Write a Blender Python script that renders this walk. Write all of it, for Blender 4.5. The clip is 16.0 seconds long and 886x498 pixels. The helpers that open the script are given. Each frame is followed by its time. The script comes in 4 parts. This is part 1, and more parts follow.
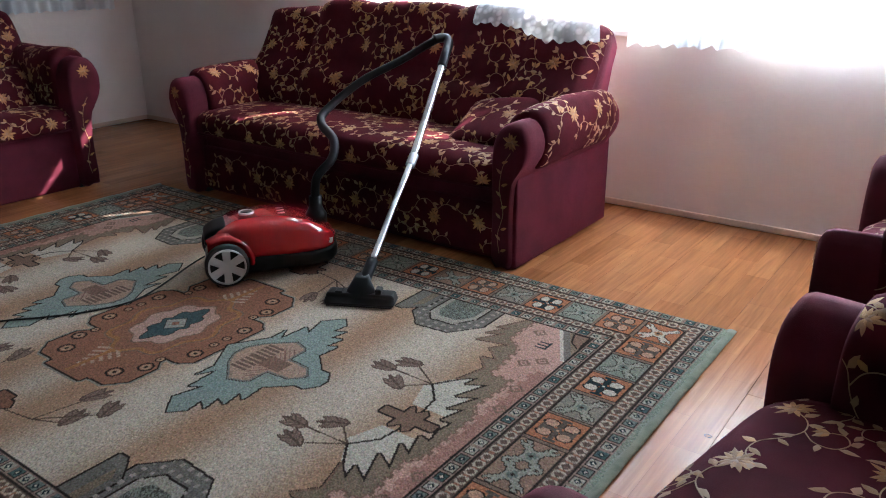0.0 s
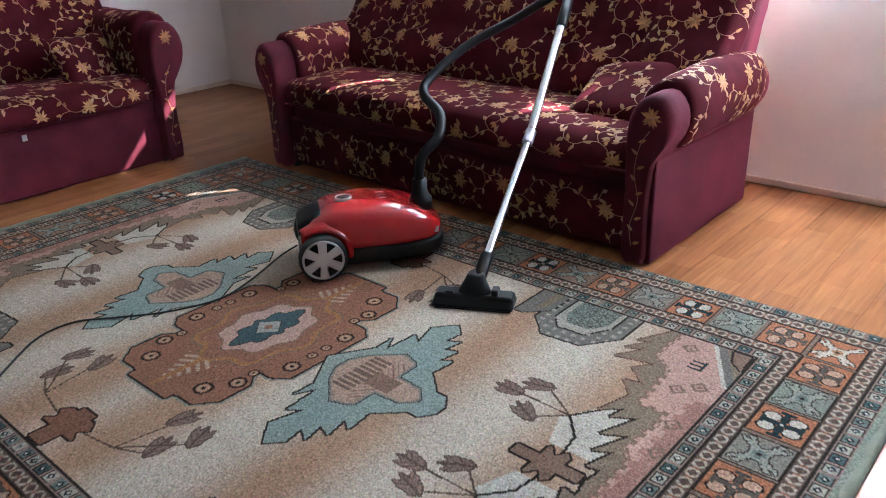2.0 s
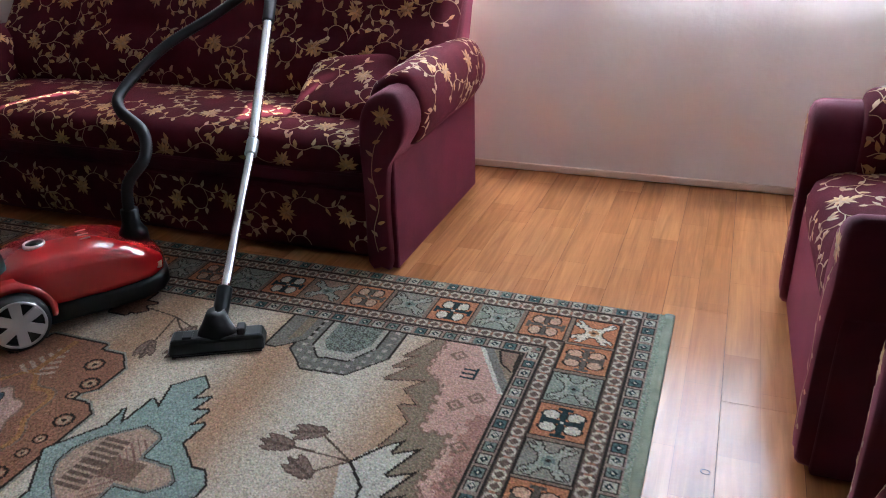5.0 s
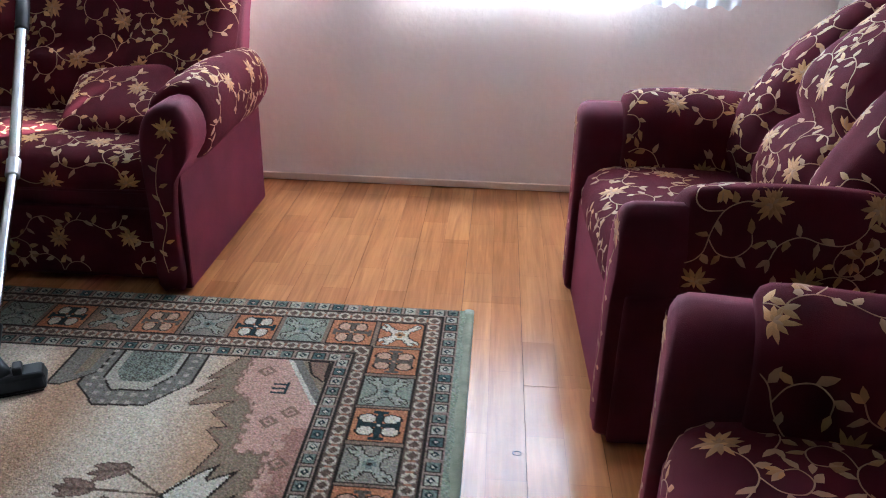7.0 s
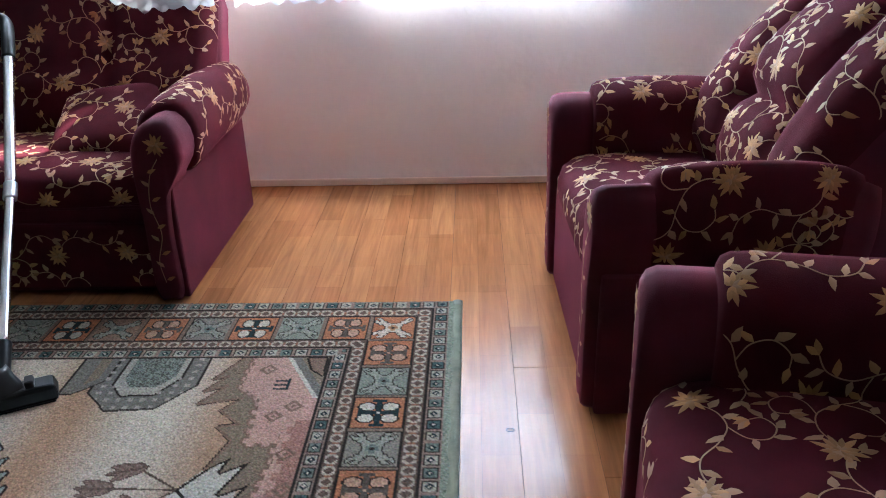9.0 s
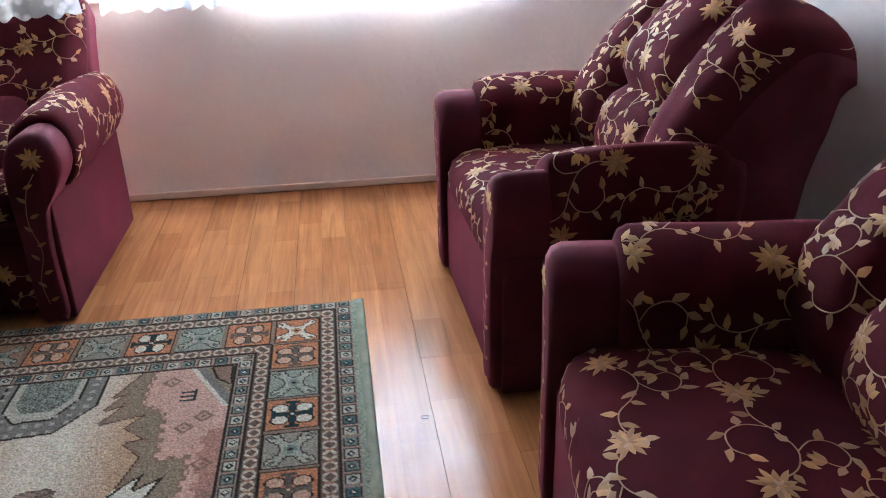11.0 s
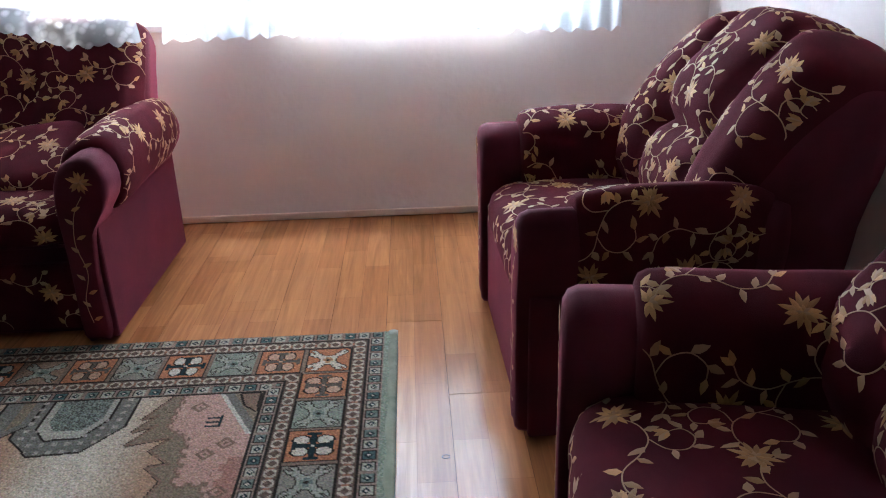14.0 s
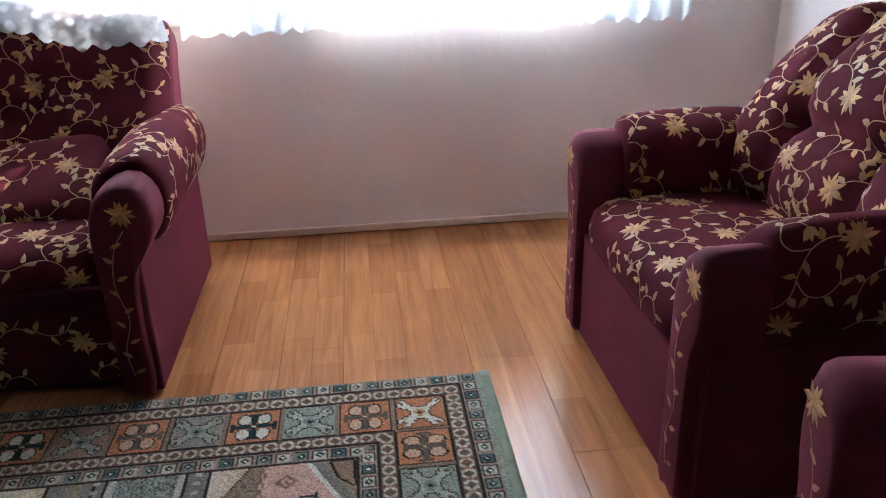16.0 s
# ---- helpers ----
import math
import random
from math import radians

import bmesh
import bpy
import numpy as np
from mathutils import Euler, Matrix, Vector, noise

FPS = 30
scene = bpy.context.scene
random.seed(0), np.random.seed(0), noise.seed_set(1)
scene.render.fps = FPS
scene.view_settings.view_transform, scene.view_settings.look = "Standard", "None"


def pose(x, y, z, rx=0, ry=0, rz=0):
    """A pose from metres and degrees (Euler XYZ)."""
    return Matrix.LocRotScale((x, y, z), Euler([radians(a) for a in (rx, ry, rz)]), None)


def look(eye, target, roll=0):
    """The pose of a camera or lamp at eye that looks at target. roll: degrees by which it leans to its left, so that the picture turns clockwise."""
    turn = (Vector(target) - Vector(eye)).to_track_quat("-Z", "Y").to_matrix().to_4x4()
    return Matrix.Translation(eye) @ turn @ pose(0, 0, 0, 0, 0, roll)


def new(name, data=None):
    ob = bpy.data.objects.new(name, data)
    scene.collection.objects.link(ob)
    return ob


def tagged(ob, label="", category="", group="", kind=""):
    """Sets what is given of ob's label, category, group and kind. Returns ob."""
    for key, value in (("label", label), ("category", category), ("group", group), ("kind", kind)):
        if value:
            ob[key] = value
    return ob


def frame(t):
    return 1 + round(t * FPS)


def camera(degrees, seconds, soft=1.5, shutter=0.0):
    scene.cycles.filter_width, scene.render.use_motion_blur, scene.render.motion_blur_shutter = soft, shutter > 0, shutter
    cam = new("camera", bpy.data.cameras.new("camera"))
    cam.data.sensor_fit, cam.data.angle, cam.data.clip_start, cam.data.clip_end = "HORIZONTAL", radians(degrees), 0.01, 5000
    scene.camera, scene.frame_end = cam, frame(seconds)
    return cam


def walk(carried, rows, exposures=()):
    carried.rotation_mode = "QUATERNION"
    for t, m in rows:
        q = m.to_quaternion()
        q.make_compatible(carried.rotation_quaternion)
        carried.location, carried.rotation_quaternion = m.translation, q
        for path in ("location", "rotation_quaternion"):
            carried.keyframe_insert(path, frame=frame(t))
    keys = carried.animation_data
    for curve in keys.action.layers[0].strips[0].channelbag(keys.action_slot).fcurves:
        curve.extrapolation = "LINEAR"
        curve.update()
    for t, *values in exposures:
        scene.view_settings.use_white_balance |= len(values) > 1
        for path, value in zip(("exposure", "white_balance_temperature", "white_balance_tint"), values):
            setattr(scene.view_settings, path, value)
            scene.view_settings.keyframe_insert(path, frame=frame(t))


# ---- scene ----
cam = camera(58.7, 16.0, soft=1.0)
PATH = [
    (0, (0.66, -2.67, 1.288), (-0.447, -1.159, 0.585), -0.4),
    (0.5, (0.627, -2.589, 1.267), (-0.57, -1.157, 0.549), -1.4),
    (1, (0.582, -2.499, 1.255), (-0.781, -1.245, 0.5), -2.5),
    (1.5, (0.434, -2.476, 1.271), (-0.939, -1.253, 0.482), -2.5),
    (2, (0.267, -2.432, 1.268), (-0.962, -1.073, 0.466), -2.2),
    (2.5, (0.171, -2.298, 1.278), (-0.964, -0.872, 0.454), -1.9),
    (3, (0.142, -2.21, 1.246), (-0.822, -0.683, 0.387), -1.6),
    (3.2, (0.128, -2.222, 1.23), (-0.699, -0.617, 0.369), -0.6),
    (5.5, (0.071, -2.234, 1.278), (-0.468, -0.509, 0.421), -1.1),
    (6, (0.047, -2.232, 1.261), (-0.262, -0.447, 0.413), 1.1),
    (6.5, (0.033, -2.263, 1.26), (-0.122, -0.45, 0.43), 2.0),
    (7, (0.039, -2.256, 1.256), (-0.073, -0.439, 0.427), 1.5),
    (7.5, (0.082, -2.256, 1.258), (-0.202, -0.459, 0.428), -0.7),
    (8, (0.125, -2.284, 1.262), (-0.23, -0.501, 0.429), -1.7),
    (8.5, (0.148, -2.306, 1.272), (-0.2, -0.52, 0.443), -2.3),
    (9, (0.05, -2.365, 1.288), (-0.03, -0.548, 0.456), -1.7),
    (9.5, (-0.02, -2.407, 1.276), (0.071, -0.589, 0.446), -1.6),
    (10, (-0.036, -2.422, 1.27), (0.175, -0.615, 0.44), -1.4),
    (12.5, (0.006, -2.416, 1.283), (0.255, -0.597, 0.489), -1.4),
    (13, (0.067, -2.396, 1.29), (0.216, -0.563, 0.505), -2.1),
    (13.5, (0.111, -2.375, 1.295), (0.157, -0.527, 0.531), -2.1),
    (14, (0.091, -2.386, 1.275), (0.151, -0.535, 0.521), -1.7),
    (14.5, (-0.054, -2.397, 1.273), (0.191, -0.565, 0.511), -2.2),
    (15, (-0.111, -2.279, 1.258), (0.158, -0.47, 0.449), -3.1),
    (15.5, (-0.137, -2.093, 1.279), (0.103, -0.277, 0.475), -2.9),
    (16, (-0.316, -1.983, 1.286), (-0.135, -0.159, 0.486), -1.7),
]
walk(cam, [(t, look(eye, target, roll)) for t, eye, target, roll in PATH], exposures=[(0, 2.75, 5650, 6), (0.6, 3.0, 5650, 6), (1.0, 3.6, 5550, 6), (1.5, 3.65, 5450, 6), (2.0, 3.3, 5500, 6), (2.5, 3.25, 5500, 6), (3.0, 3.3, 5500, 6), (3.2, 3.2, 5550, 6), (5.5, 2.83, 5600, 6), (7.5, 2.87, 5450, 6), (9, 2.83, 5400, 6), (10, 2.87, 5500, 6), (12.5, 2.69, 5750, 6), (13.5, 2.49, 5650, 6), (14.5, 2.55, 5550, 6), (15.2, 2.87, 5600, 6), (15.6, 2.87, 5650, 6), (16, 2.49, 5600, 6)])

# ---- light: overcast-bright sky and a low sun from beyond the window wall ----
SUN = Vector((0.44, 0.64, 0.72)).normalized()
world = bpy.data.worlds.new("sky")
scene.world = world
world.use_nodes = True
sky = world.node_tree.nodes.new("ShaderNodeTexSky")
sky.sky_type, sky.sun_disc = "NISHITA", False
sky.sun_elevation, sky.sun_rotation = math.asin(SUN.z), math.atan2(SUN.x, SUN.y)
world.node_tree.links.new(sky.outputs[0], world.node_tree.nodes["Background"].inputs[0])
world.node_tree.nodes["Background"].inputs[1].default_value = 0.12
sun = new("sun", bpy.data.lights.new("sun", "SUN"))
sun.data.energy, sun.data.angle, sun.data.color = 5.0, radians(0.5), (1.0, 0.93, 0.82)
sun.matrix_world = look(SUN * 30, (0, 0, 0))


def sky_lamp(name, x, y, z, w, h, power, target, colour=(0.74, 0.88, 1.0)):
    """Daylight that comes in through an opening."""
    lamp = new(name, bpy.data.lights.new(name, "AREA"))
    lamp.data.shape, lamp.data.size, lamp.data.size_y = "RECTANGLE", w, h
    lamp.data.energy, lamp.data.color = power, colour
    lamp.matrix_world = look((x, y, z), target)
    return lamp


sky_lamp("window_daylight", 0.22, 1.42, 1.55, 1.30, 1.25, 27, (0.22, 0, 1.55))
sky_lamp("window_daylight_2", -1.72, 1.42, 1.55, 2.0, 1.25, 14, (-1.72, 0, 1.55))


# ---- materials ----
def material(name, colour, rough=0.5, metal=0.0, **inputs):
    m = bpy.data.materials.new(name)
    m.use_nodes = True
    b = m.node_tree.nodes["Principled BSDF"]
    b.inputs["Base Color"].default_value = (*colour, 1)
    b.inputs["Roughness"].default_value, b.inputs["Metallic"].default_value = rough, metal
    for key, value in inputs.items():
        b.inputs[key.replace("_", " ")].default_value = value
    return m


def link(m, a, b):
    m.node_tree.links.new(a, b)


def node(m, kind, **sets):
    n = m.node_tree.nodes.new(kind)
    for key, value in sets.items():
        n.inputs[key.replace("_", " ")].default_value = value
    return n


def mottle(m, colours, scale, detail=4.0, coords="Object", stretch=(1, 1, 1)):
    """Base colour between two tones by noise; returns the colour output."""
    tc, mp = node(m, "ShaderNodeTexCoord"), node(m, "ShaderNodeMapping", Scale=stretch)
    link(m, tc.outputs[coords], mp.inputs[0])
    n = node(m, "ShaderNodeTexNoise", Scale=scale, Detail=detail)
    link(m, mp.outputs[0], n.inputs["Vector"])
    r = node(m, "ShaderNodeValToRGB")
    r.color_ramp.elements[0].position, r.color_ramp.elements[1].position = 0.3, 0.7
    r.color_ramp.elements[0].color, r.color_ramp.elements[1].color = (*colours[0], 1), (*colours[1], 1)
    link(m, n.outputs[0], r.inputs[0])
    link(m, r.outputs[0], m.node_tree.nodes["Principled BSDF"].inputs["Base Color"])
    return r.outputs[0], mp.outputs[0]


def relief(m, vector, scale, strength, distance=0.002, detail=3.0):
    n, b = node(m, "ShaderNodeTexNoise", Scale=scale, Detail=detail), node(m, "ShaderNodeBump", Strength=strength, Distance=distance)
    link(m, vector, n.inputs["Vector"])
    link(m, n.outputs[0], b.inputs["Height"])
    link(m, b.outputs[0], m.node_tree.nodes["Principled BSDF"].inputs["Normal"])


VELVET = material("velvet", (0.09, 0.007, 0.02), 0.8, Sheen_Weight=0.2, Sheen_Roughness=0.4, Sheen_Tint=(0.9, 0.16, 0.27, 1), Specular_IOR_Level=0.2)
_, v = mottle(VELVET, ((0.060, 0.0052, 0.0125), (0.100, 0.0085, 0.0205)), 7.0)
relief(VELVET, v, 600, 0.25)
FABRIC = material("woven_velvet", (0.066, 0.006, 0.016), 0.85, Sheen_Weight=0.09, Sheen_Roughness=0.4, Sheen_Tint=(0.9, 0.12, 0.22, 1), Specular_IOR_Level=0.08)
_, v = mottle(FABRIC, ((0.044, 0.0040, 0.0082), (0.074, 0.0068, 0.0130)), 9.0)
relief(FABRIC, v, 500, 0.3)
GOLD = material("gold_thread", (0.56, 0.36, 0.13), 0.55, Specular_IOR_Level=0.3, Sheen_Weight=0.06)
g_col, v = mottle(GOLD, ((0.27, 0.115, 0.031), (0.45, 0.225, 0.080)), 14.0)
relief(GOLD, v, 900, 0.4)


def vary_pieces(m, low, high):
    """Each stitched piece a little lighter or darker than the next."""
    b = m.node_tree.nodes["Principled BSDF"]
    source = b.inputs["Base Color"].links[0].from_socket
    geo, mr, hsv = node(m, "ShaderNodeNewGeometry"), node(m, "ShaderNodeMapRange", To_Min=low, To_Max=high), node(m, "ShaderNodeHueSaturation")
    link(m, geo.outputs["Random Per Island"], mr.inputs[0])
    link(m, mr.outputs[0], hsv.inputs["Value"])
    link(m, source, hsv.inputs["Color"])
    link(m, hsv.outputs[0], b.inputs["Base Color"])


vary_pieces(GOLD, 0.65, 1.3)
CREAM = material("cream_thread", (0.6, 0.5, 0.36), 0.55, Specular_IOR_Level=0.3, Sheen_Weight=0.06)
_, v = mottle(CREAM, ((0.27, 0.14, 0.067), (0.42, 0.24, 0.127)), 12.0)
DARK_FOOT = material("dark_foot", (0.015, 0.011, 0.01), 0.5)

WALL = material("wall_paint", (0.7, 0.58, 0.52), 0.75, Specular_IOR_Level=0.3)
_, v = mottle(WALL, ((0.76, 0.645, 0.60), (0.81, 0.70, 0.655)), 1.6)
relief(WALL, v, 26, 0.7, 0.004, 8.0)
# unseen south wall: coloured far darker than WALL to cut bounced light
SOUTH = material("darkened_wall_paint", (0.4, 0.36, 0.33), 0.8)
mottle(SOUTH, ((0.17, 0.15, 0.135), (0.21, 0.185, 0.17)), 1.6)
# ceiling is out of view; greyed below white paint to weaken its bounce
CEIL = material("dimmed_ceiling_paint", (0.8, 0.78, 0.75), 0.85)
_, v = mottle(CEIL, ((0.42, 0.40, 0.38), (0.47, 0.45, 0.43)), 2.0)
TRIM = material("skirting_wood", (0.5, 0.36, 0.24), 0.5)
_, v = mottle(TRIM, ((0.62, 0.44, 0.34), (0.74, 0.55, 0.44)), 8.0, stretch=(0.3, 1, 1))
PVC = material("white_plastic", (0.8, 0.8, 0.79), 0.35)
STONE = material("sill_stone", (0.75, 0.74, 0.72), 0.3)
mottle(STONE, ((0.70, 0.69, 0.67), (0.80, 0.79, 0.78)), 9.0)
GLASS = material("window_glass", (1, 1, 1), 0.0, Transmission_Weight=1.0, IOR=1.45)


def laminate():
    """Two-strip laminate: strips of differing tone, soft grain, a glossy film dulled by scuffs and scratches."""
    m = material("laminate", (0.4, 0.2, 0.08), 0.2, Specular_IOR_Level=0.25)
    b = m.node_tree.nodes["Principled BSDF"]
    info, geo = node(m, "ShaderNodeObjectInfo"), node(m, "ShaderNodeNewGeometry")
    mp = node(m, "ShaderNodeMapping", Location=(0.13, 0.23, 0))
    mp.inputs["Rotation"].default_value = (0, 0, radians(90))
    link(m, geo.outputs["Position"], mp.inputs[0])
    br = node(m, "ShaderNodeTexBrick", Scale=1.0, Mortar_Size=0.0005, Brick_Width=0.46, Row_Height=0.0975, Bias=0.0)
    br.offset, br.offset_frequency, br.squash = 0.37, 2, 1.0
    br.inputs["Color1"].default_value, br.inputs["Color2"].default_value = (0.295, 0.112, 0.041, 1), (0.385, 0.158, 0.062, 1)
    br.inputs["Mortar"].default_value = (0.20, 0.075, 0.03, 1)
    link(m, mp.outputs[0], br.inputs["Vector"])
    tones = []
    for scale, spread, low, high, bend in (((17, 1.0, 1), 1.7, 0.80, 1.20, 0.9), ((60, 3.0, 1), 2.0, 0.91, 1.09, 0.2), ((1.3, 0.7, 1), 1.0, 0.93, 1.07, 0.0)):
        gm = node(m, "ShaderNodeMapping", Scale=scale)
        link(m, geo.outputs["Position"], gm.inputs[0])
        grain = node(m, "ShaderNodeTexNoise", Scale=spread, Detail=4.0, Roughness=0.55, Distortion=bend)
        link(m, gm.outputs[0], grain.inputs["Vector"])
        tone = node(m, "ShaderNodeMapRange", From_Min=0.3, From_Max=0.7, To_Min=low, To_Max=high)
        link(m, grain.outputs[0], tone.inputs[0])
        tones.append(tone.outputs[0])
    tone = node(m, "ShaderNodeMapRange", To_Min=0.93, To_Max=1.07)
    link(m, info.outputs["Random"], tone.inputs[0])
    value = tone.outputs[0]
    for t in tones:
        mul = node(m, "ShaderNodeMath")
        mul.operation = "MULTIPLY"
        link(m, value, mul.inputs[0])
        link(m, t, mul.inputs[1])
        value = mul.outputs[0]
    hsv = node(m, "ShaderNodeHueSaturation")
    link(m, value, hsv.inputs["Value"])
    link(m, br.outputs[0], hsv.inputs["Color"])
    link(m, hsv.outputs[0], b.inputs["Base Color"])
    # scuffs dull the film in patches; fine scratches and a slight wave break up what it mirrors
    scuff = node(m, "ShaderNodeTexNoise", Scale=9.0, Detail=6.0, Roughness=0.65)
    link(m, geo.outputs["Position"], scuff.inputs["Vector"])
    rough = node(m, "ShaderNodeMapRange", From_Min=0.35, From_Max=0.68, To_Min=0.17, To_Max=0.265)
    link(m, scuff.outputs[0], rough.inputs[0])
    link(m, rough.outputs[0], b.inputs["Roughness"])
    relief(m, geo.outputs["Position"], 55, 0.10, 0.0015, 5.0)
    return m


LAMINATE = laminate()


def lace(name, see, white=0.85, thread=(0.45, 0.45)):
    m = material(name, (white, white, white), 0.9)
    t = m.node_tree
    out = t.nodes["Material Output"]
    tr, df, tp = node(m, "ShaderNodeBsdfTranslucent"), node(m, "ShaderNodeBsdfDiffuse"), node(m, "ShaderNodeBsdfTransparent")
    tr.inputs[0].default_value = df.inputs[0].default_value = (white, white, white * 1.01, 1)
    a, b = node(m, "ShaderNodeMixShader", Fac=0.45), node(m, "ShaderNodeMixShader")
    link(m, tr.outputs[0], a.inputs[1])
    link(m, df.outputs[0], a.inputs[2])
    tc = node(m, "ShaderNodeTexCoord")
    vo = node(m, "ShaderNodeTexVoronoi", Scale=28.0)
    link(m, tc.outputs["Object"], vo.inputs["Vector"])
    mr = node(m, "ShaderNodeMapRange", From_Min=0.25, From_Max=0.55, To_Min=see[0], To_Max=see[1])
    link(m, vo.outputs["Distance"], mr.inputs[0])
    link(m, mr.outputs[0], b.inputs[0])
    mt = node(m, "ShaderNodeMapRange", From_Min=0.1, From_Max=0.6, To_Min=thread[0], To_Max=thread[1])
    link(m, vo.outputs["Distance"], mt.inputs[0])
    link(m, mt.outputs[0], a.inputs[0])
    link(m, a.outputs[0], b.inputs[1])
    link(m, tp.outputs[0], b.inputs[2])
    link(m, b.outputs[0], out.inputs[0])
    return m


TULLE = lace("tulle", (0.0, 0.0))
SHEER = lace("sheer_net", (0.12, 0.42))
SHEER_LACE = lace("sheer_lace_border", (0.08, 0.55), 0.8, (0.95, 0.25))
LACE = lace("lace_border", (0.0, 0.0), 0.8, (0.95, 0.25))
RED = material("red_plastic", (0.42, 0.012, 0.014), 0.16, Coat_Weight=0.8, Coat_Roughness=0.05)
_, v = mottle(RED, ((0.30, 0.007, 0.009), (0.38, 0.010, 0.013)), 5.0)
BLACK = material("black_plastic", (0.007, 0.007, 0.008), 0.4, Specular_IOR_Level=0.25)
_, v = mottle(BLACK, ((0.005, 0.005, 0.0055), (0.010, 0.010, 0.011)), 20.0)
relief(BLACK, v, 400, 0.1, 0.0005)
RUBBER = material("rubber", (0.01, 0.01, 0.01), 0.7)
SILVER = material("silver_plastic", (0.55, 0.55, 0.56), 0.35, 0.6)
STEEL = material("steel_tube", (0.75, 0.75, 0.76), 0.25, 1.0)


def carpet_material():
    m = material("wool_pile", (0.4, 0.3, 0.2), 0.95, Specular_IOR_Level=0.05)
    at = node(m, "ShaderNodeAttribute")
    at.attribute_name = "wool"
    geo = node(m, "ShaderNodeNewGeometry")
    n = node(m, "ShaderNodeTexNoise", Scale=160.0, Detail=3.0)
    link(m, geo.outputs["Position"], n.inputs["Vector"])
    mr = node(m, "ShaderNodeMapRange", From_Min=0.3, From_Max=0.7, To_Min=0.74, To_Max=1.24)
    link(m, n.outputs[0], mr.inputs[0])
    hsv = node(m, "ShaderNodeHueSaturation")
    link(m, at.outputs["Color"], hsv.inputs["Color"])
    link(m, mr.outputs[0], hsv.inputs["Value"])
    link(m, hsv.outputs[0], m.node_tree.nodes["Principled BSDF"].inputs["Base Color"])
    relief(m, geo.outputs["Position"], 260, 0.8, 0.004)
    return m


WOOL = carpet_material()


# ---- mesh helpers ----
def mesh_object(name, verts, faces, mat, parent=None, label="", smooth=True):
    me = bpy.data.meshes.new(name)
    me.from_pydata([tuple(p) for p in verts], [], [tuple(f) for f in faces])
    me.materials.append(mat)
    if smooth:
        me.polygons.foreach_set("use_smooth", [True] * len(me.polygons))
    ob = new(name, me)
    if parent:
        ob.parent = parent
    if label:
        tagged(ob, label)
    return ob


def part(name, bm, mat, parent=None, label="", smooth=False):
    me = bpy.data.meshes.new(name)
    bmesh.ops.recalc_face_normals(bm, faces=bm.faces)
    bm.to_mesh(me)
    bm.free()
    me.materials.append(mat)
    if smooth:
        me.polygons.foreach_set("use_smooth", [True] * len(me.polygons))
    ob = new(name, me)
    if parent:
        ob.parent = parent
    if label:
        tagged(ob, label)
    return ob


def thing(name, m, label, category, group=""):
    ob = new(name)
    ob.matrix_world = m
    return tagged(ob, label, category, group)


def box(bm, x0, x1, y0, y1, z0, z1, bevel=0.0, segments=2):
    r = bmesh.ops.create_cube(bm, size=1, matrix=Matrix.LocRotScale(((x0 + x1) / 2, (y0 + y1) / 2, (z0 + z1) / 2), None, (x1 - x0, y1 - y0, z1 - z0)))
    if bevel:
        edges = {e for v in r["verts"] for e in v.link_edges}
        bmesh.ops.bevel(bm, geom=list(edges), offset=bevel, segments=segments, affect="EDGES", profile=0.5)
    return bm


def boxed(name, dims, mat, parent=None, label="", bevel=0.0):
    return part(name, box(bmesh.new(), *dims, bevel), mat, parent, label)


def loop_curve(pts, n, closed=True):
    """Catmull-Rom through points, n samples, spaced evenly."""
    p = np.array(pts, float)
    k, out = len(p), []
    spans = k if closed else k - 1
    for i in range(spans):
        q = [p[(i + j) % k] if closed else p[min(max(i + j, 0), k - 1)] for j in (-1, 0, 1, 2)]
        for t in np.linspace(0, 1, 12, endpoint=False):
            out.append(0.5 * (2 * q[1] + (q[2] - q[0]) * t + (2 * q[0] - 5 * q[1] + 4 * q[2] - q[3]) * t * t + (3 * q[1] - q[0] - 3 * q[2] + q[3]) * t ** 3))
    out.append(p[0] if closed else p[-1])
    out = np.array(out)
    d = np.r_[0, np.cumsum(np.linalg.norm(np.diff(out, axis=0), axis=1))]
    s = np.linspace(0, d[-1], n + 1)[:-1] if closed else np.linspace(0, d[-1], n)
    return np.stack([np.interp(s, d, out[:, c]) for c in range(p.shape[1])], 1)


def loft(name, rings, mat, parent=None, label="", caps=True):
    """Rings of equal length joined into a closed skin."""
    rings = np.array(rings)
    n, m = rings.shape[:2]
    bm = bmesh.new()
    v = [[bm.verts.new(p) for p in ring] for ring in rings]
    for i in range(n - 1):
        for j in range(m):
            bm.faces.new((v[i][j], v[i][(j + 1) % m], v[i + 1][(j + 1) % m], v[i + 1][j]))
    if caps:
        for ring in (v[0], v[-1]):
            bm.faces.new(ring)
    return part(name, bm, mat, parent, label, True)


def tube(name, pts, radius, mat, parent=None, label="", sides=12, ribs=0.0, steps=None, closed=False):
    """A round tube along a smooth curve; ribs: depth of the corrugation."""
    p = loop_curve(pts, steps or max(12, len(pts) * 8), closed)
    rings, up = [], Vector((0.3, 0.2, 0.93))
    for i, q in enumerate(p):
        d = Vector(p[min(i + 1, len(p) - 1)] - p[max(i - 1, 0)]).normalized()
        a = d.cross(up).normalized()
        b = d.cross(a)
        up = -b if (-b).dot(up) > 0 else b
        r = radius + (ribs if i % 2 else 0)
        rings.append([Vector(q) + r * (math.cos(t) * a + math.sin(t) * b) for t in np.linspace(0, 2 * math.pi, sides, endpoint=False)])
    return loft(name, rings, mat, parent, label)


